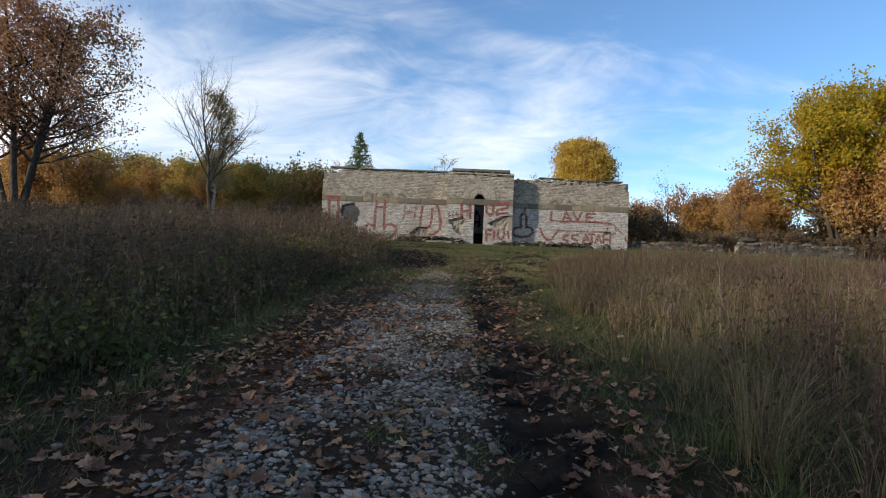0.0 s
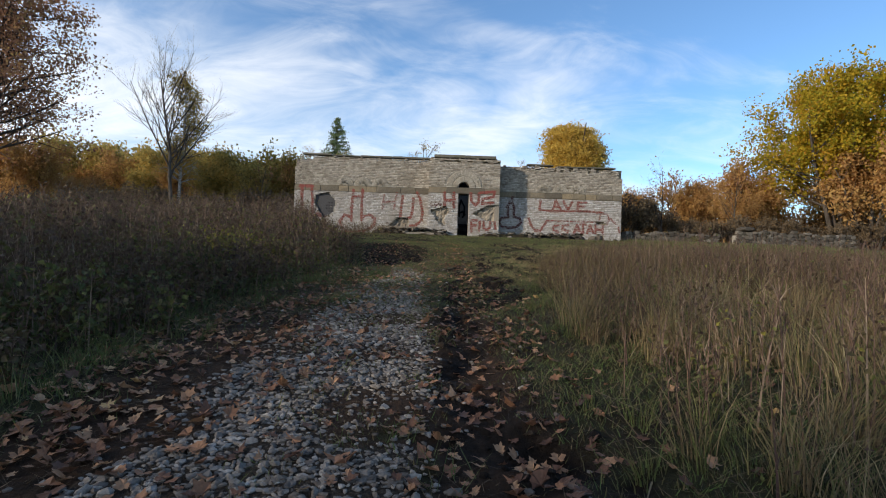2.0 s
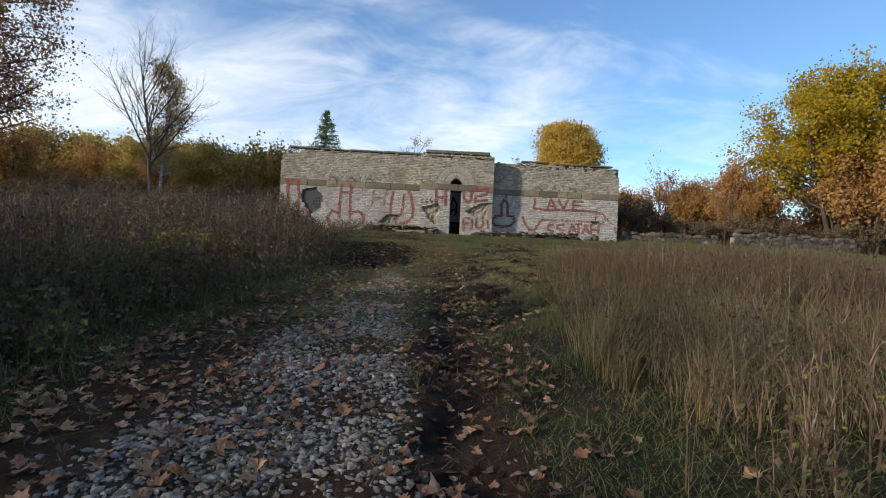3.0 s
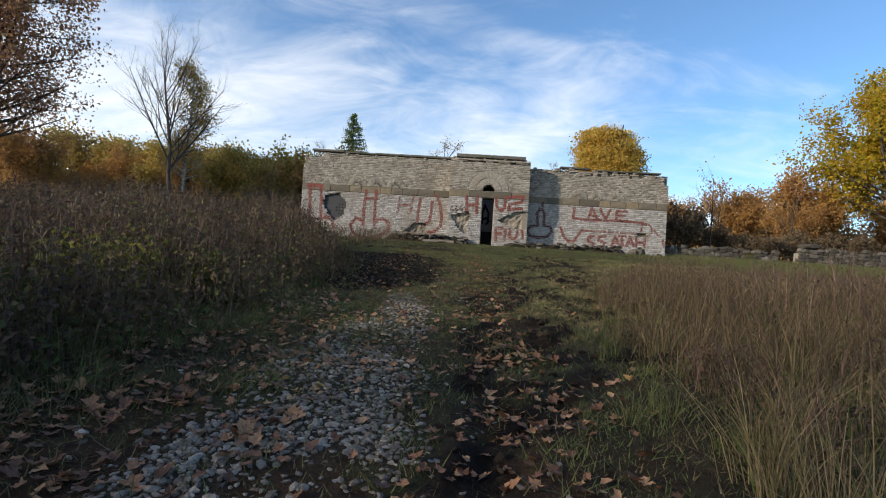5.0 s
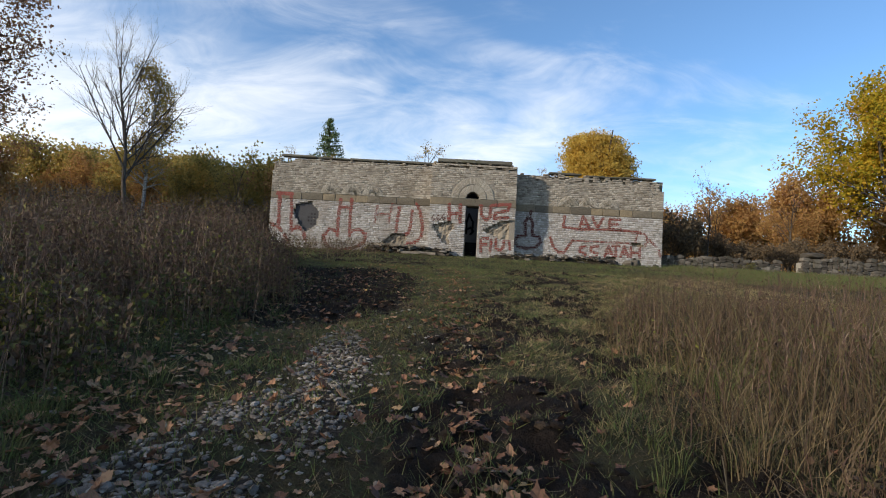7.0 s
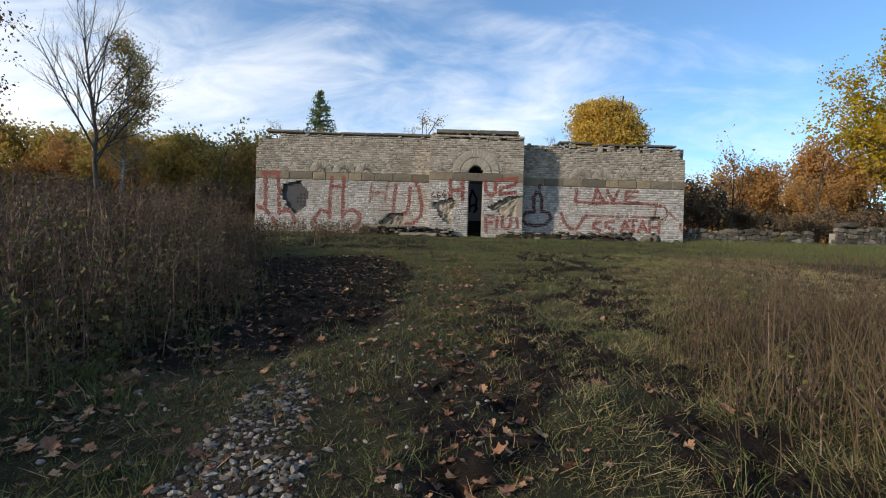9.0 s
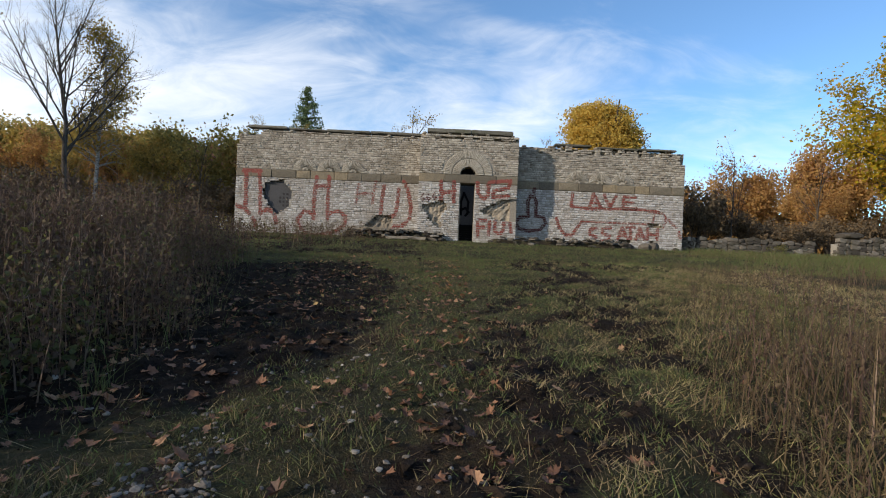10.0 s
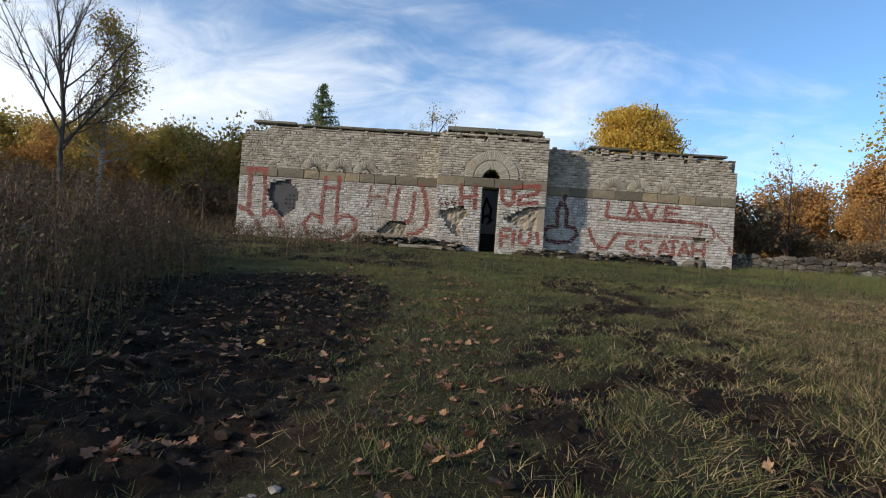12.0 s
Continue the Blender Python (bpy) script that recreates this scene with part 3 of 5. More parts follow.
def box_bm(x0, x1, y0, y1, z0, z1, bevel=0.0, jit=0.0, cuts=0):
    bm = bmesh.new()
    bmesh.ops.create_cube(bm, size=1.0, matrix=Matrix.Translation(own(((x0 + x1) / 2, (y0 + y1) / 2, (z0 + z1) / 2))) @ Matrix.Diagonal((x1 - x0, y1 - y0, z1 - z0, 1)))
    if bevel:
        bmesh.ops.bevel(bm, geom=bm.edges[:], offset=bevel, segments=2, affect="EDGES")
    if cuts:
        long = [e for e in bm.edges if e.calc_length() > (x1 - x0) * 0.7]
        bmesh.ops.subdivide_edges(bm, edges=long, cuts=cuts, use_grid_fill=True)
    if jit:
        for v in bm.verts:
            v.co += Vector((random.uniform(-1, 1), random.uniform(-1, 1), random.uniform(-1, 1))) * jit
    return bm


def wall_unit(name, x0, x1, y, skip, skip_m, label, single, thick=0.55, gap=None):
    """A stretch of facade: broken core, mortar, and split-faced blocks below and above the band."""
    core = part(name, rough_sheet(x0 + 0.02, x1 - 0.02, 2.6, 8.68 if gap is None else 8.9, y + 0.22, 0.09, 0.11, gap or (lambda *a: False), thick), M_CORE, building, label)
    part("mortar", mortar_sheet(x0 + 0.01, x1 - 0.01, 2.7, 8.9, y + 0.016, skip_m), M_MORTAR, core)
    for za, zb, mat in ((2.75, BAND_Z0, M_WHITE), (BAND_Z1, 9.0, M_STONE)):
        runs = ((x0, x1),) if gap is None or za > BAND_Z0 else ((x0, DOOR_X0), (DOOR_X1, x1))
        for xa, xb in runs:
            rest, singles = lay_courses(xa, xb, za, zb, y, 0.125, skip, single if za < BAND_Z0 else (lambda a, b: False))
            tagged(part("facing", rest.mesh("facing", mat), mat, core, "whitewashed split limestone facing" if mat is M_WHITE else "weathered grey split limestone facing"), kind="stuff")
            for p in singles:
                part("stone", p.mesh("stone", mat), mat, core)
    band_blocks(core, x0, x1, y, 0.02)
    return core


wall_l = wall_unit("left_wing_wall", X_L, X_CL - 0.012, WING, skip_wing, skip_wing_mortar, "wing wall with red graffiti and a hole", lambda x, z: False)
wall_r = wall_unit("right_wing_wall", X_CR + 0.012, X_R, WING, skip_wing, skip_wing_mortar, "wing wall with broken top and red graffiti", lambda x, z: False)
wall_c = wall_unit("entrance_wall", X_CL, X_CR, CENTRE, skip_centre, skip_centre_mortar, "projecting entrance wall round a tall doorway", lambda x, z: 1.5 < x < 3.6 and z < 5.6, 0.6, lambda x, z, w, h: door_gap(x, z, 0.0))
for fx, fr in FANS_W:
    voussoirs(wall_l if fx < 2 else wall_r, fx, 0.2, fr, 19, WING + 0.004, 0.055, "fan_stone", 0.034)
    voussoirs(wall_l if fx < 2 else wall_r, fx, 0.05, 0.19, 5, WING + 0.004, 0.045, "fan_stone", 0.014)
voussoirs(wall_c, ARCH_X, ARCH_R, 0.86, 25, CENTRE, 0.06, gap=0.022)
voussoirs(wall_c, ARCH_X, 0.90, 1.33, 42, CENTRE, 0.04, gap=0.024)


# ---- painted writing and drawings on the walls ----
GRAF_L1 = [[(-10.04, 6.55), (-10.01, 5.44), (-10.0, 4.48)], [(-10.49, 4.51), (-10.02, 4.36), (-9.76, 4.11)], [(-9.29, 6.6), (-9.19, 5.35), (-9.15, 4.12), (-8.75, 4.42), (-8.33, 4.12), (-8.21, 3.65)], [(-9.52, 3.83), (-9.34, 3.39)], [(-10.19, 6.54), (-9.22, 6.55)]]
GRAF_L2 = [[(-6.03, 6.36), (-6.11, 5.4), (-6.12, 3.99)], [(-5.31, 6.4), (-5.35, 5.3), (-5.32, 4.02)], [(-5.99, 5.85), (-5.3, 5.84)], [(-6.08, 4.21), (-6.64, 4.41), (-7.02, 3.9), (-6.83, 3.41), (-6.41, 3.05)], [(-5.19, 4.32), (-4.72, 4.47), (-4.28, 4.18), (-4.33, 3.67), (-4.87, 3.27)], [(-6.66, 3.15), (-5.84, 3.03), (-4.87, 3.27)]]
GRAF_L3 = [[(-3.61, 6.07), (-3.69, 5.55), (-3.74, 4.96)], [(-2.64, 6.22), (-2.74, 5.62), (-2.81, 4.96)], [(-3.63, 5.5), (-2.74, 5.56)]]
GRAF_L4 = [[(-2.17, 6.01), (-2.27, 5.2), (-2.3, 4.46)], [(-1.33, 5.86), (-1.36, 4.96), (-1.49, 4.39), (-1.96, 4.18)], [(-0.79, 5.74), (-0.58, 4.87), (-0.65, 4.21), (-1.04, 3.8), (-1.71, 3.7)], [(-1.04, 6.32), (-0.8, 5.86)]]
GRAF_C1 = [[(1.07, 6.25), (1.11, 5.17)], [(1.78, 6.26), (1.79, 5.16)], [(1.11, 5.62), (1.81, 5.73)]]
GRAF_C2 = [[(3.05, 6.26), (3.12, 5.7), (3.42, 5.38), (3.68, 5.62), (3.69, 6.3)], [(3.83, 6.34), (4.87, 6.46), (4.78, 6.06), (4.0, 5.87), (3.94, 5.52), (4.78, 5.63)]]
GRAF_C3 = [[(3.16, 4.2), (3.21, 3.38)], [(3.16, 4.2), (3.6, 4.26)], [(3.18, 3.83), (3.52, 3.88)], [(3.81, 4.16), (3.77, 3.48)], [(4.11, 4.21), (4.12, 3.67), (4.38, 3.52), (4.59, 3.76), (4.59, 4.24)], [(4.67, 4.24), (5.14, 4.3)], [(4.92, 4.26), (5.02, 3.67)]]
GRAF_C4 = [[(0.12, 5.53), (-0.0, 5.32), (0.09, 5.16), (0.23, 5.28), (0.03, 5.3)], [(0.46, 5.58), (0.33, 5.37), (0.43, 5.18), (0.56, 5.33), (0.36, 5.35)], [(0.77, 5.63), (0.64, 5.42), (0.74, 5.23), (0.87, 5.38), (0.67, 5.39)]]
GRAF_R1 = [[(6.12, 4.66), (6.09, 5.54), (6.22, 5.81), (6.45, 5.8), (6.56, 5.51), (6.58, 4.7)], [(6.12, 4.66), (5.66, 4.6), (5.42, 4.29), (5.64, 3.93), (6.2, 3.82), (6.8, 3.92), (7.16, 4.26), (7.05, 4.61), (6.58, 4.7)], [(6.43, 6.24), (6.41, 6.09)]]
GRAF_R2 = [[(7.77, 4.66), (7.92, 4.14), (8.32, 3.7), (8.72, 3.73), (9.01, 4.21), (9.25, 4.52)], [(8.64, 6.06), (8.56, 5.38), (9.44, 5.26), (11.16, 5.32), (12.44, 5.35), (13.62, 5.25)]]
GRAF_R3 = [[(9.63, 5.31), (9.85, 6.11), (10.26, 5.41)], [(9.7, 5.6), (10.13, 5.6)], [(10.45, 6.09), (10.81, 5.38), (11.14, 6.05)], [(11.57, 6.02), (11.58, 5.35)], [(11.57, 6.02), (12.23, 6.03)], [(11.59, 5.7), (12.11, 5.7)], [(11.58, 5.35), (12.33, 5.37)]]
GRAF_R4 = [[(13.39, 5.21), (13.34, 4.62)], [(13.62, 5.25), (13.96, 5.1), (14.1, 4.73), (13.89, 4.37)], [(14.21, 4.83), (14.65, 4.42)], [(14.84, 4.15), (14.94, 3.81)], [(9.2, 4.49), (10.92, 4.52), (13.06, 4.52)]]
GRAF_R5 = [[(10.11, 4.17), (9.74, 4.09), (9.73, 3.8), (10.08, 3.68), (10.01, 3.41), (9.66, 3.42)], [(10.88, 4.23), (10.45, 4.14), (10.44, 3.85), (10.88, 3.76), (10.83, 3.5), (10.43, 3.47)], [(11.34, 3.59), (11.56, 4.27), (11.91, 3.63)], [(11.44, 3.83), (11.79, 3.82)], [(11.82, 4.29), (12.3, 4.29)], [(12.04, 4.3), (12.08, 3.64)], [(12.37, 3.63), (12.59, 4.28), (12.88, 3.67)], [(12.47, 3.84), (12.76, 3.83)], [(13.05, 3.65), (13.04, 4.29)], [(13.04, 3.94), (13.6, 3.92)], [(13.62, 3.66), (13.61, 4.27)]]
GRAF_IN = [[(2.53, 6.13), (2.37, 5.57), (2.39, 4.79)], [(2.53, 6.13), (2.82, 5.59), (2.8, 4.95)], [(2.38, 5.05), (2.66, 5.2), (2.87, 4.95), (2.69, 4.74)]]


def surface_y(face, x, z):
    """How far out the split face of a block stands at (x, z)."""
    front, c = face[4], face[5]
    for i in range(4):
        a, b = front[i], front[(i + 1) % 4]
        d = (b[2] - c[2]) * (a[0] - c[0]) + (c[0] - b[0]) * (a[2] - c[2])
        if abs(d) < 1e-9:
            continue
        u = ((b[2] - c[2]) * (x - c[0]) + (c[0] - b[0]) * (z - c[2])) / d
        v = ((c[2] - a[2]) * (x - c[0]) + (a[0] - c[0]) * (z - c[2])) / d
        if u >= -0.02 and v >= -0.02 and u + v <= 1.6:
            return u * a[1] + v * b[1] + (1 - u - v) * c[1]
    return c[1]


def near_stroke(strokes, X, Z):
    best = np.full(X.shape, 9.0)
    for s in strokes:
        for (ax, az), (bx, bz) in zip(s[:-1], s[1:]):
            ll = (bx - ax) ** 2 + (bz - az) ** 2 + 1e-9
            t = np.clip(((X - ax) * (bx - ax) + (Z - az) * (bz - az)) / ll, 0, 1)
            best = np.minimum(best, np.hypot(X - ax - t * (bx - ax), Z - az - t * (bz - az)))
    return best


def spray(parent, strokes, width, mat, label, faded=0.0, seed=0):
    """Paint on the faces of the blocks: broken at joints, thin where worn."""
    xs, zs = [p[0] for s in strokes for p in s], [p[1] for s in strokes for p in s]
    x0, x1, z0, z1 = min(xs) - 0.3, max(xs) + 0.3, min(zs) - 0.3, max(zs) + 0.3
    vs, qs = [], []
    rng = np.random.default_rng(seed)
    wing = parent is not wall_c
    for f in FACES:
        if f[1] < x0 or f[0] > x1 or f[3] < z0 or f[2] > z1 or (f[5][1] > (WING + CENTRE) / 2) != wing:
            continue
        fx0, fx1, fz0, fz1 = f[0] + 0.004, f[1] - 0.004, f[2] + 0.004, f[3] - 0.004
        nx, nz = max(1, round((fx1 - fx0) / 0.03)), max(1, round((fz1 - fz0) / 0.03))
        X, Z = np.meshgrid(fx0 + (np.arange(nx) + .5) * (fx1 - fx0) / nx, fz0 + (np.arange(nz) + .5) * (fz1 - fz0) / nz, indexing="ij")
        d = near_stroke(strokes, X, Z)
        on = (d < width / 2 * (1 + 0.35 * wob(X, Z, 0.11, seed + 2))) & (rng.uniform(0, 1, X.shape) > faded + 0.25 * (d > width * 0.42))
        hx, hz = (fx1 - fx0) / nx / 2, (fz1 - fz0) / nz / 2
        for i, k in zip(*np.nonzero(on)):
            b = len(vs)
            for sx, sz in ((-1, -1), (1, -1), (1, 1), (-1, 1)):
                x, z = X[i, k] + sx * hx, Z[i, k] + sz * hz
                vs.append((x, surface_y(f, x, z) - 0.003, z))
            qs.append((b, b + 1, b + 2, b + 3))
    part("graffiti", mesh_of("graffiti", own(vs), [np.array(qs)], mat), mat, parent, label)


def letters_of(strokes):
    """Strokes that touch one another make one letter or drawing."""
    sets = []
    for s in strokes:
        hit = [g for g in sets if any(near_stroke([t], np.array([p[0] for p in s]), np.array([p[1] for p in s])).min() < 0.2 or near_stroke([s], np.array([p[0] for p in t]), np.array([p[1] for p in t])).min() < 0.2 for t in g)]
        sets = [g for g in sets if g not in hit] + [sum(hit, []) + [s]]
    return sets


for k, (wall, strokes, width, mat, label, faded) in enumerate((
        (wall_l, GRAF_L1, 0.24, M_RED, "faded red painted upright strokes and loop", 0.03),
        (wall_l, GRAF_L2, 0.22, M_RED, "faded red painted twin strokes with loops", 0.05),
        (wall_l, GRAF_L3, 0.17, M_RED, "very faded red letter H", 0.35),
        (wall_l, GRAF_L4, 0.22, M_RED, "faded red painted curved strokes", 0.03),
        (wall_c, GRAF_C1, 0.23, M_RED, "red painted letter H beside the door", 0.0),
        (wall_c, GRAF_C2, 0.21, M_RED, "red painted letters U and Z", 0.0),
        (wall_c, GRAF_C3, 0.19, M_RED, "red painted letters FIUT", 0.0),
        (wall_c, GRAF_C4, 0.07, M_MAROON, "small dark red number 666", 0.1),
        (wall_r, GRAF_R1, 0.21, M_MAROON, "dark maroon outline drawing", 0.0),
        (wall_r, GRAF_R2, 0.19, M_RED, "red painted curve, letter L and long line", 0.02),
        (wall_r, GRAF_R3, 0.20, M_RED, "red painted letters AVE", 0.05),
        (wall_r, GRAF_R4, 0.17, M_RED, "faded red painted arrow strokes", 0.3),
        (wall_r, GRAF_R5, 0.19, M_RED, "red painted letters SSATAN", 0.05))):
    for letter in letters_of(strokes):
        spray(wall, letter, width, mat, label, faded, k)
# returns of the projecting part, end walls, back wall and floors
for xa, xb, nm in ((X_CL, X_CL + 0.35, "return_wall"), (X_CR - 0.35, X_CR, "return_wall")):
    part(nm, box_bm(xa, xb, CENTRE + 0.14, WING + 0.5, 2.6, 8.75), M_STONE, building)
for xa, xb in ((X_L + 0.01, X_L + 0.5), (X_R - 0.5, X_R - 0.01)):
    part("end_wall", box_bm(xa, xb, WING + 0.13, WING + 7.0, 2.6, 8.0, 0.01), M_STONE, building, "side wall of split grey limestone")
part("back_wall", box_bm(X_L, X_R, WING + 6.6, WING + 7.1, 2.6, 8.3), M_INNER, building)
part("inner_wall", box_bm(X_CL - 0.3, X_CR + 0.3, WING + 2.6, WING + 2.9, FLOOR_Z + 1.1, 8.6), M_INNER, building, "stained pale inner wall with black graffiti")
for i in range(8):
    part("dark_brick_course", box_bm(X_CL + 0.4, X_CR - 0.4, WING + 2.5, WING + 2.88, FLOOR_Z + i * 0.14 + 0.008, FLOOR_Z + i * 0.14 + 0.132, 0.01), M_DARK, building)
for xa, xb in ((DOOR_X0 - 0.75, DOOR_X0 - 0.35), (DOOR_X1 + 0.9, DOOR_X1 + 1.3)):
    part("passage_wall", box_bm(xa, xb, CENTRE + 0.85, WING + 2.5, FLOOR_Z, 8.5), M_INNER, building)
part("floor_slab", box_bm(X_L + 0.5, X_R - 0.5, CENTRE + 0.25, WING + 6.5, FLOOR_Z - 0.3, FLOOR_Z), M_CONC, building)
# roof gap over the passage is added to let daylight onto the inner wall
part("roof_slab", box_bm(X_L + 0.3, X_R - 0.6, WING + 0.2, WING + 0.6, 8.45, 8.62), M_CONC, building)
part("roof_slab", box_bm(X_L + 0.3, X_CL - 0.5, WING + 0.61, WING + 7.0, 8.45, 8.62), M_CONC, building)
part("roof_slab", box_bm(X_CR + 0.5, X_R - 0.6, WING + 0.61, WING + 7.0, 8.45, 8.62), M_CONC, building)
# added slab and dark wall close off the transom so that it looks black
part("upper_floor", box_bm(X_CL + 0.36, X_CR - 0.36, CENTRE + 0.83, WING + 0.5, 6.3, 6.5), M_CONC, building)
part("upper_wall", box_bm(X_CL + 0.36, X_CR - 0.36, WING + 0.3, WING + 0.5, 6.51, 8.44), M_DARK, building)
inner_paint = bmesh.new()
for s in GRAF_IN:
    for (ax, az), (bx, bz) in zip(s[:-1], s[1:]):
        w = Vector((bx - ax, 0, bz - az)).normalized() * 0.07
        c = Vector((-w.z, 0, w.x))
        vv = [inner_paint.verts.new(own((px, WING + 2.596, pz))) for px, pz in ((ax - w.x - c.x, az - w.z - c.z), (bx + w.x - c.x, bz + w.z - c.z), (bx + w.x + c.x, bz + w.z + c.z), (ax - w.x + c.x, az - w.z + c.z))]
        inner_paint.faces.new(vv)
part("graffiti", inner_paint, M_BLACKP, building, "black painted loop on the inner wall")
# coping slabs on the broken wall top
for xa, xb, za, zb in ((-10.05, -7.8, 9.0, 9.14), (-7.72, -5.6, 8.96, 9.06), (-5.58, -3.1, 8.97, 9.09), (-3.08, -0.12, 8.97, 9.1)):
    part("coping_slab", box_bm(xa, xb, WING - 0.12, WING + 0.5, za, zb, 0.03, 0.012, 5), M_CONC, building, "mossy broken concrete coping slab")
for xa, xb in ((0.2, 2.6), (2.62, 4.9)):
    part("coping_slab", box_bm(xa, xb, CENTRE - 0.08, CENTRE + 0.6, 8.92, 9.14, 0.03, 0.01, 5), M_CONC, building, "grey concrete coping slab")
for xa, xb, za in ((7.5, 9.6, 8.8), (9.9, 12.3, 8.72), (12.3, 14.5, 8.74)):
    part("coping_slab", box_bm(xa, xb, WING - 0.06, WING + 0.5, za, za + 0.1, 0.02, 0.014, 5), M_CONC, building, "thin broken coping slab")


def rock(r, flat=0.7, seed=0, sub=2, rough=0.25, square=0.82):
    bm = bmesh.new()
    bmesh.ops.create_icosphere(bm, subdivisions=sub, radius=r)
    off = Vector((seed * 3.7, seed * 1.3, seed * 5.1))
    for v in bm.verts:
        n = noise.noise(v.co / r * 0.9 + off) + 0.5 * noise.noise(v.co / r * 2.3 + off)
        v.co *= 1 + rough * n
        v.co.x = max(-r * square, min(r * square, v.co.x))
        v.co.y = max(-r * square, min(r * square, v.co.y))
        v.co.z = max(-r * flat * square, min(r * flat * square, v.co.z * flat))
    return bm


M_BANK = stone_material("bank_earth", [(0, (0.035, 0.027, 0.018)), (1, (0.035, 0.027, 0.018))], (0.085, 0.08, 0.035), 0.8, 12, 1.8, 1.0)
# rubble on the broken wall top and on the ledges before it
for i in range(26):
    x = random.uniform(5.5, 14.2)
    bm = rock(random.uniform(0.06, 0.17), 0.6, i)
    bm.transform(Matrix.Translation(own((x, WING + random.uniform(0.05, 0.4), top_of(x) + 0.02))))
    part("loose_stone", bm, M_STONE, building)
for i, x in enumerate(np.linspace(-9.6, 4.9, 22)):
    y = (WING if x < 0 else CENTRE) + random.uniform(0.0, 0.25)
    bm = rock(random.uniform(0.08, 0.15), 0.5, i + 40)
    bm.transform(Matrix.Translation(own((x, y, 8.9))))
    part("loose_stone", bm, M_STONE, building)

# grey perforated bricks showing in the hole of the wing
hole_back = box_bm(-9.0, -7.45, WING + 0.15, WING + 0.25, 4.2, 6.0, 0.01)
back = part("hole_backing", hole_back, M_GREYBRICK, building, "grey perforated brick backing in the hole")
# thin dark tiles stand in for the shade inside the brick voids
for i in range(3):
    for k in range(4):
        if (i, k) in ((0, 0), (0, 3)):
            continue
        x, z = -8.1 + i * 0.2, 4.65 + k * 0.22
        part("brick_void", box_bm(x - 0.055, x + 0.055, WING + 0.142, WING + 0.154, z - 0.06, z + 0.06, 0.003), M_DARK, back, "thin dark tile painting the shade of a brick cavity")

# ledge of rubble and old steps before the wall
def ledge(name, x0, x1, y0, y1, z1, n, label, seed):
    rnd = random.Random(seed)
    top = new(name)
    top.location = ((x0 + x1) / 2, (y0 + y1) / 2, float(land((x0 + x1) / 2, (y0 + y1) / 2)))
    tagged(top, label, "rubble ledge")
    o = Vector(top.location)
    for i in range(n):
        x, y = rnd.uniform(x0, x1), rnd.uniform(y0, y1)
        r = rnd.uniform(0.08, 0.22)
        bm = rock(r, rnd.uniform(0.25, 0.55), i + seed, 2, 0.5, 0.68)
        z = float(land(x, y)) + rnd.uniform(0.0, z1)
        bm.transform(Matrix.Translation(Vector((x, y, z)) - o) @ Matrix.Rotation(rnd.uniform(0, 6), 4, "Z") @ Matrix.Rotation(rnd.uniform(-.3, .3), 4, "X") @ Matrix.Diagonal((rnd.uniform(1, 1.8), 1, 1, 1)))
        part("stone", bm, M_RUBBLE, top)
    return top


ledge("rubble_ledge", -4.0, 1.3, 40.3, 41.0, 0.50, 120, "low ledge of dark broken stones against the wall", 11)
ledge("rubble_ledge", 3.9, 11.2, 40.5, 41.6, 0.42, 130, "low grassy ledge of broken limestone at the wall foot", 23)
for x, y, r, s in ((11.7, 41.9, 0.42, 1), (12.6, 41.8, 0.36, 2), (13.1, 41.95, 0.45, 3), (10.9, 41.7, 0.3, 4), (14.4, 41.8, 0.2, 5)):
    bm = rock(r, 0.6, s + 60, 3, 0.3)
    bm.transform(Matrix.Rotation(s * 1.3, 4, "Z") @ Matrix.Rotation(0.4, 4, "X"))
    b = part("boulder", bm, M_RUBBLE, None)
    b.location = (x, y, float(land(x, y)) + r * 0.25)
    tagged(b, "broken grey limestone lump at the wall foot", "boulder", "boulders at the wall")
for i, (xa, xb, y, z) in enumerate(((-3.9, -0.4, 40.55, 0.58), (-1.7, 0.4, 40.0, 0.2))):
    zz = float(land(xa, y))
    s = part("old_step", box_bm(xa, xb, y, y + 0.5, zz + z - 0.14, zz + z, 0.03, 0.03, 6), M_CORE, building, "worn broken stone step")


for xa, xb, y0, h in ((-4.0, 1.2, 40.75, 0.46), (4.0, 11.0, 40.95, 0.32)):
    bm = bmesh.new()
    X, Z = np.meshgrid(np.linspace(xa - 0.5, xb + 0.5, 60), np.linspace(0, 1, 9))
    yy = y0 - 0.75 + 2.1 * Z
    zz = land(X, yy) - 0.05 + h * step(Z, 0.05, 0.5) * step(X, xa - 0.5, xa + 0.3) * (1 - step(X, xb - 0.3, xb + 0.5)) + 0.05 * wob(X, yy, 0.3, 5)
    rows = [[bm.verts.new((X[k, i], yy[k, i], zz[k, i])) for i in range(60)] for k in range(9)]
    for k in range(8):
        for i in range(59):
            bm.faces.new((rows[k][i], rows[k][i + 1], rows[k + 1][i + 1], rows[k + 1][i]))
    tagged(part("earth_bank", bm, M_BANK, None), "low bank of dark earth along the wall foot", "earth bank", kind="structure")

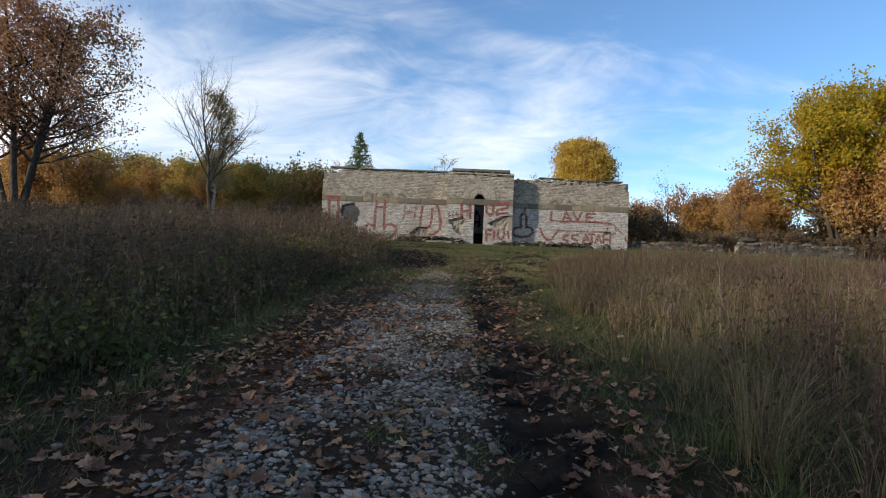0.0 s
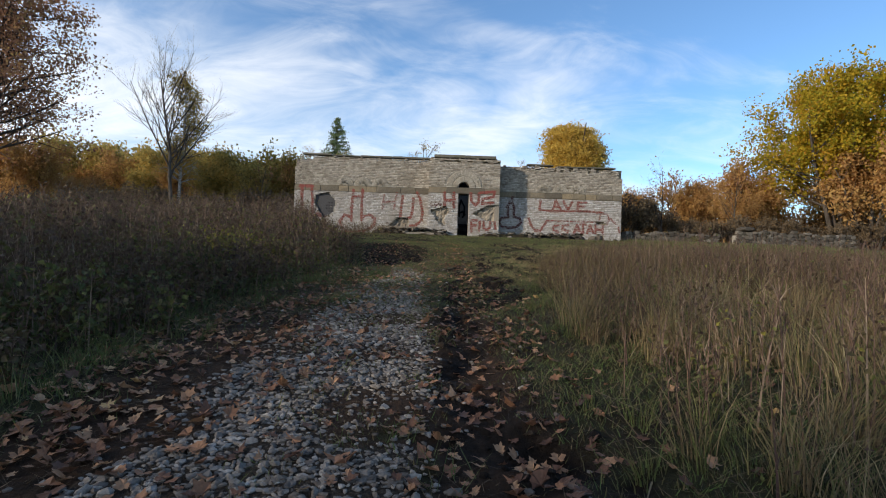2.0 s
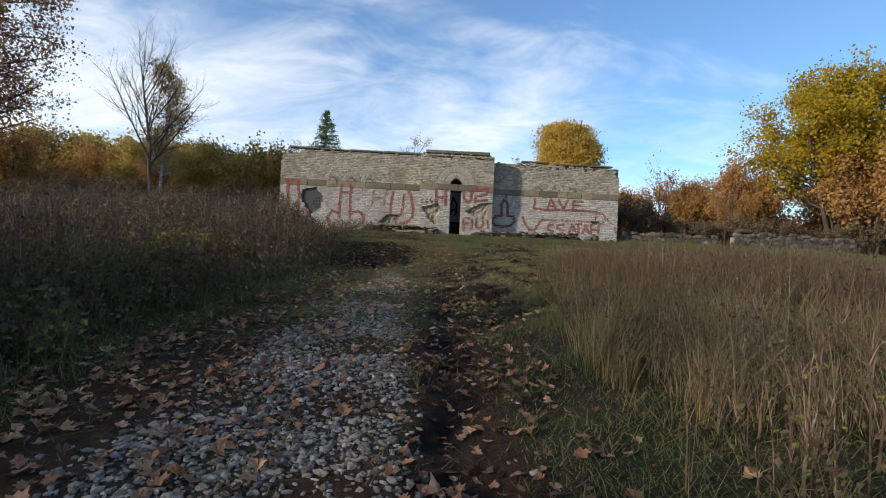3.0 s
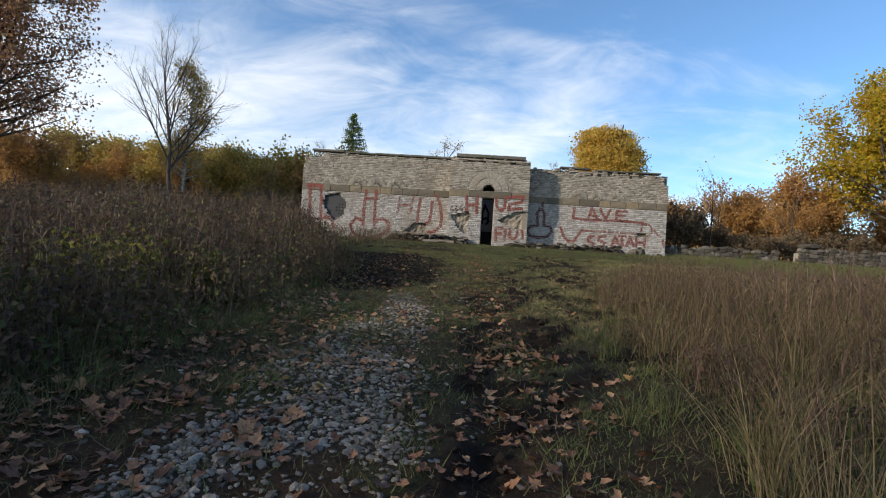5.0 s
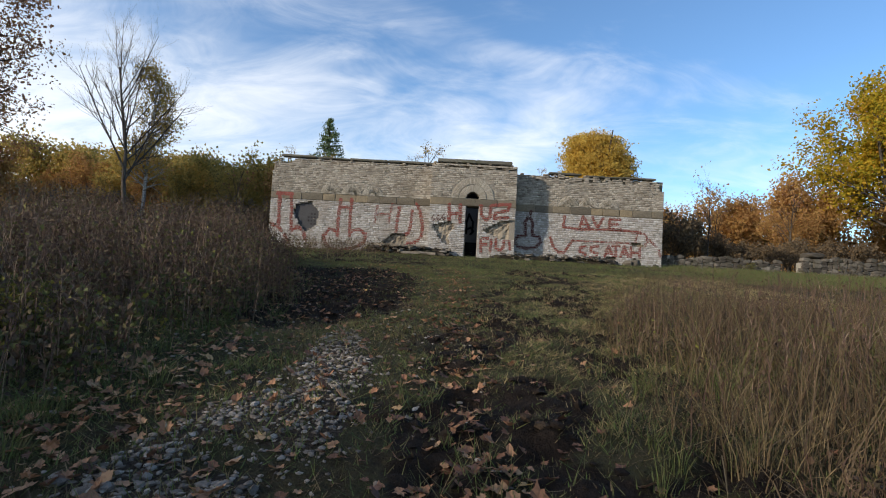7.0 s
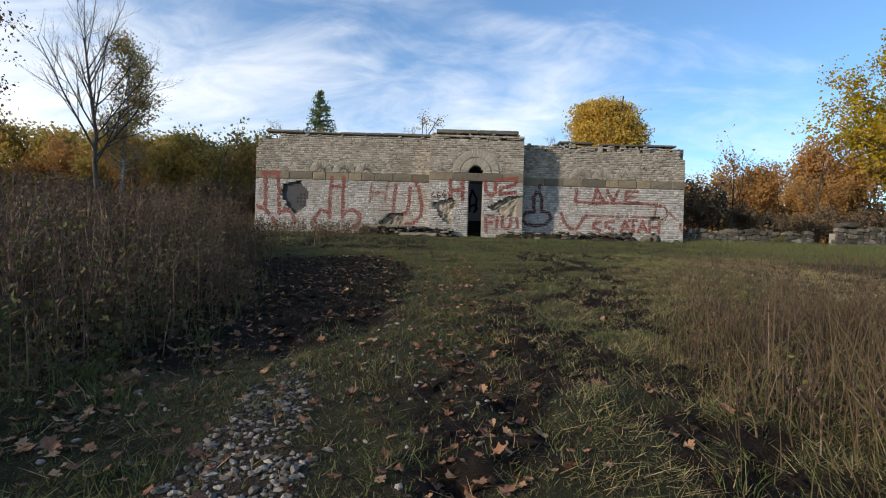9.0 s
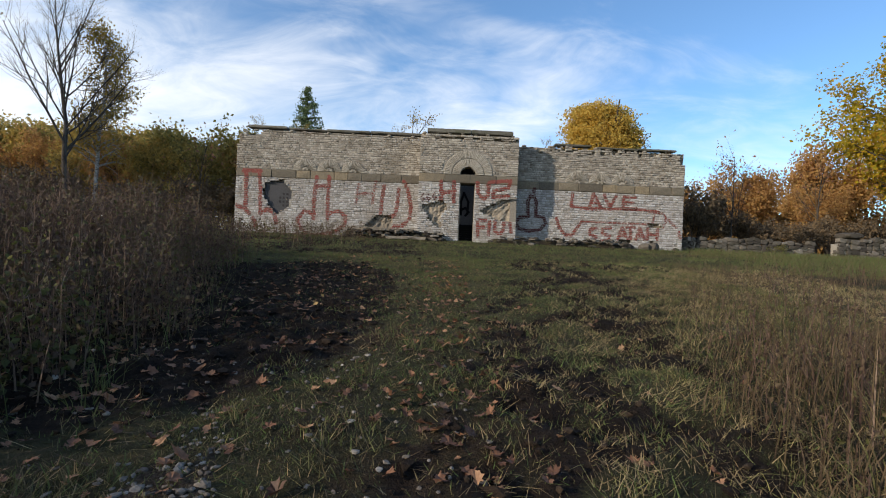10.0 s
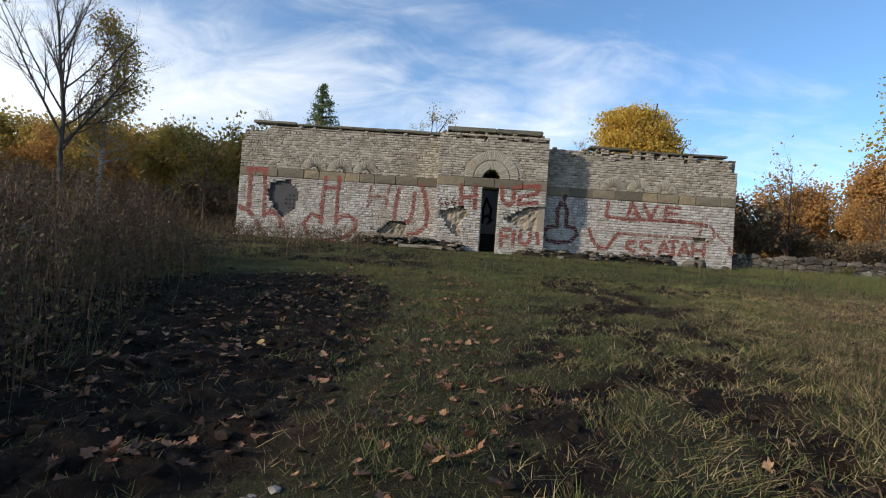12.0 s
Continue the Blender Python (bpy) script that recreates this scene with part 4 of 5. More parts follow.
# ---- side wall of field stones ----
def field_wall(name, x0, x1, y, h0, h1, label, seed):
    rnd = random.Random(seed)
    base = float(land((x0 + x1) / 2, y))
    top = new(name)
    top.location = ((x0 + x1) / 2, y, base)
    tagged(top, label, "stone wall")
    o = Vector(top.location)
    bm = bmesh.new()
    bmesh.ops.create_cube(bm, size=1.0, matrix=Matrix.Translation((0, 0.05, (h0 + h1) / 4 - 0.2)) @ Matrix.Diagonal((x1 - x0, 0.45, (h0 + h1) / 2, 1)))
    part("wall_core", bm, M_MORTAR, top)
    x = x0
    while x < x1:
        h = np.interp(x, (x0, x1), (h0, h1)) * rnd.uniform(0.9, 1.12)
        z = 0.0
        w = rnd.uniform(0.22, 0.55)
        while z < h:
            hh = rnd.uniform(0.1, 0.3)
            b = rock(0.5, 1.0, rnd.random() * 90, 2, 0.5, rnd.uniform(0.55, 0.75))
            b.transform(Matrix.Translation(Vector((x + w / 2 + rnd.uniform(-.08, .08), y - 0.1, base + z + hh / 2)) - o) @ Matrix.Rotation(rnd.uniform(-0.25, 0.25), 4, "Y") @ Matrix.Diagonal((w * 1.5, 0.62, hh * 1.6, 1)))
            part("stone", b, M_RUBBLE, top)
            z += hh
        x += w
    return top


field_wall("field_stone_wall", 15.3, 23.4, 43.6, 0.75, 0.75, "low old wall of mixed field stones beside the ruin", 5)
field_wall("field_stone_wall", 24.6, 34.0, 43.4, 1.05, 1.0, "low weathered stone wall end beyond a gap", 6)
stack = part("capstone_pile", rock(0.7, 0.35, 77, 3, 0.2), M_RUBBLE, None)
stack.location = (25.6, 43.6, float(land(25.6, 43.6)) + 1.35)
tagged(stack, "flat broken slab lying on the stone wall", "stone slab")


# ---- trees ----
def tubes(lines, sides_of):
    vs, qs, n = [], [], 0
    for pts, rad in lines:
        pts, rad = np.asarray(pts), np.asarray(rad)
        s = sides_of(rad[0])
        d = np.gradient(pts, axis=0)
        d /= np.linalg.norm(d, axis=1, keepdims=True) + 1e-9
        ref = np.array([0.0, 0, 1]) if abs(d[0, 2]) < 0.9 else np.array([1.0, 0, 0])
        u = np.cross(d, ref)
        u /= np.linalg.norm(u, axis=1, keepdims=True) + 1e-9
        w = np.cross(d, u)
        a = np.arange(s) * 2 * np.pi / s
        ring = pts[:, None] + rad[:, None, None] * (np.cos(a)[None, :, None] * u[:, None] + np.sin(a)[None, :, None] * w[:, None])
        vs.append(ring.reshape(-1, 3))
        k = np.arange(len(pts) - 1)[:, None] * s
        j = np.arange(s)[None]
        q = np.stack([k + j, k + (j + 1) % s, k + s + (j + 1) % s, k + s + j], -1).reshape(-1, 4) + n
        qs.append(q)
        n += len(pts) * s
    return np.concatenate(vs), np.concatenate(qs)


def grow(rng, start, way, length, r, level, top, out, wander, up, kids, ratio, angle):
    n = 7 if level == 0 else 5
    pts, d = [np.array(start, float)], np.array(way, float)
    for _ in range(n - 1):
        d = d + rng.normal(0, wander, 3) + np.array([0, 0, up if level else 0.0])
        d /= np.linalg.norm(d)
        pts.append(pts[-1] + d * length / (n - 1))
    pts = np.array(pts)
    rad = np.linspace(r, r * (0.25 if level < top else 0.4), n)
    out.append((level, pts, rad))
    if level >= top:
        return
    for i in range(kids[level]):
        lo = 0.30 if level == 0 else 0.18
        f = lo + (1 - lo) * (i + rng.uniform(0.1, 0.9)) / kids[level]
        k = f * (n - 1)
        a = int(min(k, n - 2))
        p = pts[a] + (pts[a + 1] - pts[a]) * (k - a)
        dd = pts[a + 1] - pts[a]
        dd /= np.linalg.norm(dd)
        side = np.cross(dd, rng.normal(0, 1, 3))
        side /= np.linalg.norm(side) + 1e-9
        an = radians(angle[level] * rng.uniform(0.75, 1.2))
        w = dd * math.cos(an) + side * math.sin(an)
        ln = length * ratio[level] * rng.uniform(0.7, 1.15) * (1.15 - 0.55 * f if level == 0 else 1.1 - 0.4 * f)
        rr = np.interp(k, np.arange(n), rad) * 0.6
        grow(rng, p, w, ln, rr, level + 1, top, out, wander * 1.15, up, kids, ratio, angle)


def cards(rng, P, size, droop=0.0):
    """Small bent leaf clumps, one island each: two joined faces folded on the middle."""
    n = len(P)
    a = rng.normal(0, 1, (n, 3))
    a[:, 2] -= droop
    a /= np.linalg.norm(a, axis=1, keepdims=True)
    b = np.cross(a, rng.normal(0, 1, (n, 3)))
    b /= np.linalg.norm(b, axis=1, keepdims=True) + 1e-9
    c = np.cross(a, b)
    s = size * rng.uniform(0.6, 1.35, (n, 1))
    tip, root = P + a * s * 0.75, P - a * s * 0.55
    l, r = P + b * s * 0.45 + c * s * 0.16, P - b * s * 0.45 + c * s * 0.16
    V = np.stack([root, l, tip, r], 1).reshape(-1, 3)
    i = np.arange(n) * 4
    return V, np.concatenate([np.stack([i, i + 1, i + 2], 1), np.stack([i, i + 2, i + 3], 1)])


def tree(name, seed, height, r, label, leaf=None, leaves=0, leaf_size=0.3, stems=1, kids=(11, 6, 5), ratio=(0.42, 0.5, 0.5), angle=(52, 45, 42),
         up=0.05, wander=0.10, spread=0.28, bark=None, top=3, leaf_jit=0.3, droop=0.3, low=0.0, bare_top=1.0, group="", dome=None):
    rng = np.random.default_rng(seed)
    out = []
    for s in range(stems):
        az = rng.uniform(0, 6.28) if stems > 1 else 0
        t = spread * rng.uniform(0.5, 1) if stems > 1 else 0.04
        w = np.array([math.cos(az) * t, math.sin(az) * t, 1.0])
        grow(rng, (math.cos(az) * 0.25 * (stems > 1), math.sin(az) * 0.25 * (stems > 1), -0.15), w / np.linalg.norm(w), height * rng.uniform(0.85, 1.0) if s else height,
             r * (1 if s == 0 else rng.uniform(0.6, 0.9)), 0, top, out, wander * 0.4, up, kids, ratio, angle)
    if dome:                              # no limb reaches out of the crown
        out = [b for b in out if b[0] == 0 or np.hypot(*b[1][-1, :2]) / dome[1] < 0.95 and b[1][-1, 2] < dome[0] + 0.8 * dome[2]]
    ob = new(name)
    tagged(ob, label, "tree", group)
    for nm, pick in (("trunk", (0,)), ("branching", (1, 2, 3))):
        V, Q = tubes([(p, q) for l, p, q in out if l in pick and (not leaf or leaves < 100 or l < 3)], lambda q: 8 if q > 0.09 else 4 if q > 0.02 else 3)
        part(nm, mesh_of(nm, V, [Q], bark or M_BARK, True), None, ob)
    if leaf:
        tips = np.concatenate([p[1:] for l, p, _ in out if l >= top - 1])
        tips = tips[tips[:, 2] > low * height]
        tips = tips[rng.uniform(0, 1, len(tips)) < np.interp(tips[:, 2] / height, (0.5, 1), (1, bare_top))]
        P = tips[rng.integers(0, len(tips), leaves)] + rng.normal(0, leaf_jit, (leaves, 3))
        P = P[P[:, 2] > 0.3]
        if dome:                          # a rounded crown with an uneven edge
            zc, rx, rz = dome
            d = np.sqrt((P[:, 0] ** 2 + P[:, 1] ** 2) / rx ** 2 + (P[:, 2] - zc) ** 2 / rz ** 2)
            P = P[d < 0.86 + 0.3 * wob(P[:, 0] + P[:, 1], P[:, 2], 0.8, seed)]
        V, T = cards(rng, P, leaf_size, droop)
        part("crown", mesh_of("crown", V, [T], leaf), None, ob)
    return ob


def plant(ob, x, y, turn=0.0, scale=1.0, sink=0.0, z=None):
    ob.matrix_basis = Matrix.Translation((x, y, (float(land(x, y)) if z is None else z) - sink)) @ Matrix.Rotation(turn, 4, "Z") @ Matrix.Scale(scale, 4)
    return ob


def copies(src, places):
    for x, y, turn, s in places:
        ob = copy_thing(src, Matrix.Translation((x, y, float(land(x, y)))) @ Matrix.Rotation(turn, 4, "Z"))
        ob.scale = (s, s, s * (1 + 0.06 * math.sin(x)))


bare = plant(tree("bare_tree", 3, 9.8, 0.14, "tall leafless ash tree with grey forked limbs", kids=(18, 9, 8), ratio=(0.54, 0.5, 0.45), angle=(46, 42, 38), up=0.11, wander=0.10), -19.6, 42, 3.6, 1.2)
birch = plant(tree("birch_tree", 5, 13.4, 0.17, "slender birch with thin hanging yellow foliage", M_BIRCH, 6500, 0.13, kids=(46, 8), ratio=(0.17, 0.6), angle=(48, 50), up=-0.06, top=2, bark=M_BIRCHBARK, droop=1.2, leaf_jit=0.25), -22.7, 48.5, 1.0)
rust = plant(tree("rust_tree", 8, 16.5, 0.30, "large rust-brown autumn tree with several dark trunks, also copied unseen for shade", M_RUST, 32000, 0.16, stems=6, kids=(12, 8, 6), ratio=(0.42, 0.5, 0.5), angle=(58, 48, 42), spread=0.3, group="rust trees at the meadow edge", leaf_jit=0.35), -37.5, 43.5, 0.2, 1.12)
# unseen copies, added only to cast dappled shade over track and weeds
copies(rust, [(-24, -13, 2.6, 0.66), (-29, -6, 4.4, 0.65), (-30, 11, 5.5, 0.48), (-37, 17, 3.3, 0.5)])
maple = plant(tree("yellow_maple", 13, 15.6, 0.30, "broad maple in yellow and green autumn leaf", M_GOLD, 44000, 0.21, stems=4, kids=(12, 7, 5), ratio=(0.48, 0.5, 0.5), angle=(56, 50, 45), spread=0.3, leaf_jit=0.45), 38.6, 50, 0.9)
amber = plant(tree("amber_tree", 17, 14.0, 0.25, "dense round-crowned amber autumn tree", M_AMBER, 60000, 0.17, stems=3, kids=(14, 7, 5), ratio=(0.5, 0.5, 0.5), angle=(58, 48, 42), up=0.06, spread=0.14, leaf_jit=0.6, low=0.2, dome=(9.9, 4.7, 4.6)), 16.1, 62, 0)
olive = plant(tree("olive_tree", 19, 8.0, 0.2, "deciduous tree with olive and yellowing leaves", M_OLIVE, 15000, 0.22, stems=3, kids=(11, 6, 5), angle=(62, 50, 45), leaf_jit=0.45, group="trees of the wood edge"), -24, 60, 0)
copies(olive, [(-28.5, 61.5, 1.0, 1.05), (-20.5, 58.5, 2.0, 1.0), (-16.8, 57, 3.0, 0.9), (-33, 63, 4.0, 1.1), (-38, 65, 5.0, 1.15), (-13.0, 56, 0.5, 0.85), (-43, 67, 1.5, 1.2), (-18.8, 55.0, 2.6, 0.75), (-22.4, 56.5, 4.6, 0.72), (-31, 60, 1.9, 0.7)])
orange = plant(tree("orange_tree", 23, 7.0, 0.15, "thin-crowned orange-brown autumn tree", M_ORANGE, 11000, 0.18, stems=4, kids=(12, 6, 5), angle=(55, 48, 42), leaf_jit=0.4, group="orange trees of the wood edge", up=0.12), -26.0, 58.5, 0)
copies(orange, [(-35.5, 62.5, 2.0, 1.0), (-15.2, 55, 3.5, 0.95), (-41, 65.5, 1.0, 1.05), (-36.5, 48.5, 2.4, 0.85), (-42, 52, 0.6, 1.05), (-46, 55, 4.2, 1.15), (-32.5, 50, 5.1, 0.6), (24, 62, 0.3, 0.85), (28, 60, 1.6, 0.95), (32, 64, 2.7, 0.9), (36, 61, 3.7, 0.85), (41, 64, 4.8, 1.05), (46, 62, 0.9, 1.2), (33.5, 55, 5.5, 1.05), (20.5, 60, 4.1, 0.75), (44, 55, 2.2, 1.4), (50, 58, 0.2, 1.4), (30, 53, 1.2, 0.7), (39.5, 47.5, 2.9, 1.3)])
sapling = plant(tree("bare_sapling", 29, 6.2, 0.07, "slim nearly leafless sapling with a few brown leaves", M_RUST, 60, 0.16, kids=(11, 5, 4), ratio=(0.45, 0.45, 0.45), angle=(38, 40, 40), up=0.1, group="thin saplings"), 19.4, 45.2, 0)
copies(sapling, [(20.6, 46.4, 1.5, 0.78), (-14.5, 46.5, 2.4, 0.95), (28.5, 50, 0.8, 1.1), (16.9, 47.0, 4.2, 0.7)])


def far_wood(name, x0, x1, y0, y1, n, stems, height, mat, seed, label):
    """A belt of wood seen only from far off: many stems and leaf clumps."""
    rng = np.random.default_rng(seed)
    x, y = rng.uniform(x0, x1, stems), rng.uniform(y0, y1, stems)
    h = height * rng.uniform(0.6, 1.0, stems) * (0.85 + 0.2 * wob(x, y, 6.0, seed))
    lines = []
    for a, b, c in zip(x, y, h):
        lines.append((np.array([[a, b, 3.0], [a + rng.normal(0, .3), b, 3 + c * 0.5], [a + rng.normal(0, .6), b, 3.1 + c]]), np.array([0.1, 0.06, 0.02])))
    i = rng.integers(0, stems, n)
    f = rng.uniform(0.02, 1.0, n)
    r = 1.7 * np.sqrt(np.clip(1.1 - f, 0.05, 1)) * np.minimum(1, 0.5 + f * 2)
    P = np.stack([x[i] + rng.normal(0, 1, n) * r, y[i] + rng.normal(0, 1, n) * r, 3.1 + h[i] * f], 1)
    V, T = cards(rng, P, 0.34, 0.3)
    wood = tagged(new(name, mesh_of(name, V, [T], mat)), label, "wood", kind="stuff")
    V, Q = tubes(lines, lambda q: 4)
    tagged(new(name + "_stems", mesh_of("stems", V, [Q], M_BARK)), "thin dark stems of the far wood", "wood", kind="stuff")


far_wood("far_wood", -95, -11, 71, 84, 60000, 260, 10.0, M_OLIVE, 61, "far autumn wood of olive and brown trees")
far_wood("far_orange_wood", 18, 90, 60, 76, 62000, 300, 6.2, M_ORANGE, 62, "far autumn wood of orange-brown trees")
far_wood("side_wood", 46, 70, 38, 66, 26000, 110, 8.0, M_ORANGE, 63, "orange-brown wood beyond the meadow")
far_wood("west_wood", -90, -50, 66, 82, 26000, 110, 9.0, M_RUST, 64, "rust-brown wood beyond the meadow")


def spruce(seed, height):
    rng = np.random.default_rng(seed)
    ob = tagged(new("spruce_tree"), "dark green spruce showing its pointed top over the roof", "tree")
    lines, P = [(np.array([[0, 0, -0.2], [0, 0, height * 0.5], [0, 0, height]]), np.array([0.2, 0.12, 0.02]))], []
    z = height * 0.42
    while z < height - 0.15:
        R = (height - z) * 0.45 + 0.15
        for a in rng.uniform(0, 6.28, 6):
            L = R * rng.uniform(0.75, 1.1)
            t = np.linspace(0, 1, 5)[:, None]
            pts = np.array([0, 0, z]) + t * np.array([math.cos(a) * L, math.sin(a) * L, -0.12 * L]) + (t ** 2) * np.array([0, 0, 0.2 * L])
            lines.append((pts, np.linspace(0.025, 0.008, 5)))
            k = int(75 * L / 1.5) + 24
            f = rng.uniform(0.1, 1, k)[:, None]
            q = np.array([0, 0, z]) + f * (pts[-1] - pts[0]) + rng.normal(0, 0.09, (k, 3)) * (0.4 + 1.4 * f)
            q[:, 2] -= 0.05
            P.append(q)
        z += rng.uniform(0.28, 0.42)
    V, Q = tubes(lines, lambda q: 6 if q > 0.1 else 3)
    part("trunk", mesh_of("trunk", V, [Q], M_BARK, True), None, ob)
    V, T = cards(rng, np.concatenate(P), 0.11, 0.5)
    part("crown", mesh_of("crown", V, [T], M_SPRUCE), None, ob)
    return ob


plant(spruce(31, 11.4), -9.5, 52.6)


def shrub(name, seed, height, leaf, n, size, label, stems=9, group="", spread=0.7):
    return tree(name, seed, height, 0.035, label, leaf, n, size, stems=stems, kids=(7, 5), ratio=(0.5, 0.5), angle=(40, 42), spread=spread, top=2, wander=0.2, leaf_jit=0.16, group=group, low=0.05)


dark = plant(shrub("dark_shrub", 37, 3.6, M_TWIGGY, 3500, 0.16, "dense dark thorny shrub behind the stone wall", 12, "dark shrubs"), 17.2, 46.0)
copies(dark, [(19.3, 47.0, 1.0, 0.75), (21.6, 46.5, 2.0, 0.6), (23.8, 46.8, 3.0, 0.62), (26, 47.5, 4.0, 0.55), (-15.5, 50, 2.0, 1.0), (-12.8, 52, 4.0, 0.9), (-19.5, 48.5, 5.0, 0.8), (29, 49, 1.5, 0.8), (32, 48, 2.5, 0.7), (35, 47, 0.5, 0.6), (39, 48, 1.5, 0.7), (43, 49, 3.5, 0.8), (-25, 47, 0.5, 0.9), (-29, 49, 1.7, 0.9)])
for s in bpy.data.objects:
    if s.name.split(".")[0] in ("dark_shrub",):
        s["category"] = "shrub"
roofbush = plant(shrub("roof_sapling", 41, 1.5, M_BIRCH, 160, 0.09, "small yellowing birch growing on the roof", 3, "plants on the roof", 0.5), -0.7, WING + 0.35, 0, 1, 0, 9.05)
tagged(roofbush, category="sapling")
for x, s, z in ((-9.4, 0.45, 9.1), (-7.0, 0.4, 8.85), (6.9, 0.4, 8.72), (12.7, 0.3, 8.85), (-1.3, 0.42, 9.0)):
    ob = copy_thing(roofbush, Matrix.Translation((x, WING + 0.2, z)) @ Matrix.Rotation(x, 4, "Z"))
    ob.scale = (s, s, s)
ybush = plant(shrub("yellow_bush", 43, 1.25, M_YELLOWBUSH, 900, 0.07, "small bush with bright yellow-green leaves", 7, "small bushes in the meadow"), -20.5, 33)
tagged(ybush, category="bush")
copies(ybush, [(-3.7, 13.0, 1.0, 0.7), (-3.3, 14.3, 2.2, 0.55), (-4.6, 11.8, 3.1, 0.6), (-6.5, 19, 4.0, 0.8), (-9, 9.5, 5.0, 0.8), (21.0, 43.0, 2.0, 0.45)])


# ---- meadow plants, stones and leaves ----
def ribbons(base, height, width, lean, seg=3, rng=RNG, curl=1.6):
    """Tapered blades: base (n, 3), lean (n, 2) the sideways reach of the tip."""
    n = len(base)
    a = rng.uniform(0, np.pi, n)
    side = np.stack([np.cos(a), np.sin(a), 0 * a], 1)
    rows = []
    for k in range(seg + 1):
        f = k / seg
        p = base.copy()
        p[:, :2] += lean * f ** curl
        p[:, 2] += height * (f - 0.12 * f ** 3 * np.minimum(1, np.hypot(lean[:, 0], lean[:, 1]) / height))
        w = (width * (1 - 0.8 * f))[:, None]
        rows += [p - side * w / 2, p + side * w / 2]
    V = np.stack(rows, 1).reshape(-1, 3)
    i = np.arange(n)[:, None] * 2 * (seg + 1) + np.arange(seg)[None] * 2
    i = i.ravel()
    return V, np.stack([i, i + 1, i + 3, i + 2], 1)


def scatter(n, x0, x1, y0, y1, keep, rng=RNG):
    x, y = rng.uniform(x0, x1, n), rng.uniform(y0, y1, n)
    m = rng.uniform(0, 1, n) < keep(x, y)
    return x[m], y[m]


def ground_points(x, y, sink=0.02):
    return np.stack([x, y, land(x, y) - sink], 1)


def stuff(name, sets, mat, label, category):
    V, F = join_sets(sets)
    return tagged(new(name, mesh_of(name, V, [F], mat)), label, category, kind="stuff")


def weeds(name, x, y, h, label, leafy, twigs, mats, rng, leaf=0.05):
    """Upright dry weeds: stems with side twigs, and their withered leaves."""
    B = ground_points(x, y)
    n = len(x)
    lean = rng.normal(0, 0.09, (n, 2)) * h[:, None]
    V1 = ribbons(B, h, np.full(n, 0.014) * rng.uniform(0.6, 1.3, n), lean, 3, rng)
    i = np.repeat(np.arange(n), twigs)
    f = rng.uniform(0.35, 0.98, len(i))
    P = B[i].copy()
    P[:, :2] += lean[i] * (f ** 1.6)[:, None]
    P[:, 2] += h[i] * f * 0.97
    l = h[i] * rng.uniform(0.10, 0.26, len(i))
    V2 = ribbons(P, l, np.full(len(i), 0.009), rng.normal(0, 0.45, (len(i), 2)) * l[:, None], 2, rng)
    stuff(name, [V1, V2], mats[0], label, "weeds")
    j = np.repeat(np.arange(n), leafy)
    f = rng.uniform(0.08, 1.0, len(j)) ** 0.8
    P = B[j].copy()
    P[:, :2] += lean[j] * (f ** 1.6)[:, None] + rng.normal(0, 0.07, (len(j), 2))
    P[:, 2] += h[j] * f
    stuff(name + "_leaves", [cards(rng, P, leaf, 0.4)], mats[1], "withered brown and green leaves of the weeds", "weed leaves")


rng1, rng2, rng3, rng4 = (np.random.default_rng(s) for s in (101, 102, 103, 104))


def thick(x, y):
    """Fewer plants farther off."""
    return np.clip(1.15 - np.hypot(x, np.minimum(y, 20) - 6) / 45, 0.25, 1)


x, y = scatter(23000, -17, -1.4, 1.2, 31, lambda x, y: step(left_edge(y) - x, -0.1, 0.5) * (1 - 0.8 * step(y, 27, 31)) * thick(x, y) * (0.55 + 0.45 * step(wob(x, y, 1.4, 21), -0.5, 0.4)), rng1)
h = (0.55 + 0.75 * step(left_edge(y) - x, 0.0, 1.6)) * rng1.uniform(0.6, 1.2, len(x)) * (0.9 + 0.3 * wob(x, y, 1.3, 31)) * (1 + 0.25 * step(y, 15, 20)) * (0.72 + 0.28 * step(y, 4, 12))
weeds("tall_brown_weeds", x, y, h, "dense stand of tall dark brown withered weeds", 14, 6, (M_WEED, M_WEEDLEAF), rng1, 0.05)
# leafy green herbs along the track's edge, in patches
x, y = scatter(3000, -9, -1.6, 1.2, 19, lambda x, y: step(left_edge(y) - x, -0.35, 0.15) * (1 - 0.7 * step(left_edge(y) - x, 1.5, 5)) * step(wob(x, y, 1.1, 91), -0.25, 0.35) * (1 - 0.6 * step(y, 9, 14)), rng2)
weeds("green_herbs", x, y, rng2.uniform(0.25, 0.85, len(x)), "leafy green and yellowing herbs at the edge of the weeds", 22, 2, (M_WEED, M_HERB), rng2, 0.055)
# thin plants standing in the dry grass: russet heads, denser away from the track
x, y = scatter(20000, 1.7, 20, 1.2, 30, lambda x, y: step(x - right_edge(y), 0.0, 0.8) * thick(x, y) * (0.7 + 0.3 * step(-y, -9, -6)) * (0.3 + 0.7 * step(wob(x, y, 1.2, 22), -0.2, 0.4)) * (1 - 0.88 * step(y, 17, 23)), rng2)
h = (0.45 + 0.5 * step(x - right_edge(y), 0.0, 2.2)) * rng2.uniform(0.6, 1.25, len(x)) * (0.9 + 0.3 * wob(x, y, 1.5, 94)) * (1 - 0.45 * step(y, 17, 22))
weeds("meadow_weeds", x, y, h, "thin russet-brown withered weeds standing in the dry grass", 7, 7, (M_HEATH, M_WEEDLEAF), rng2, 0.035)
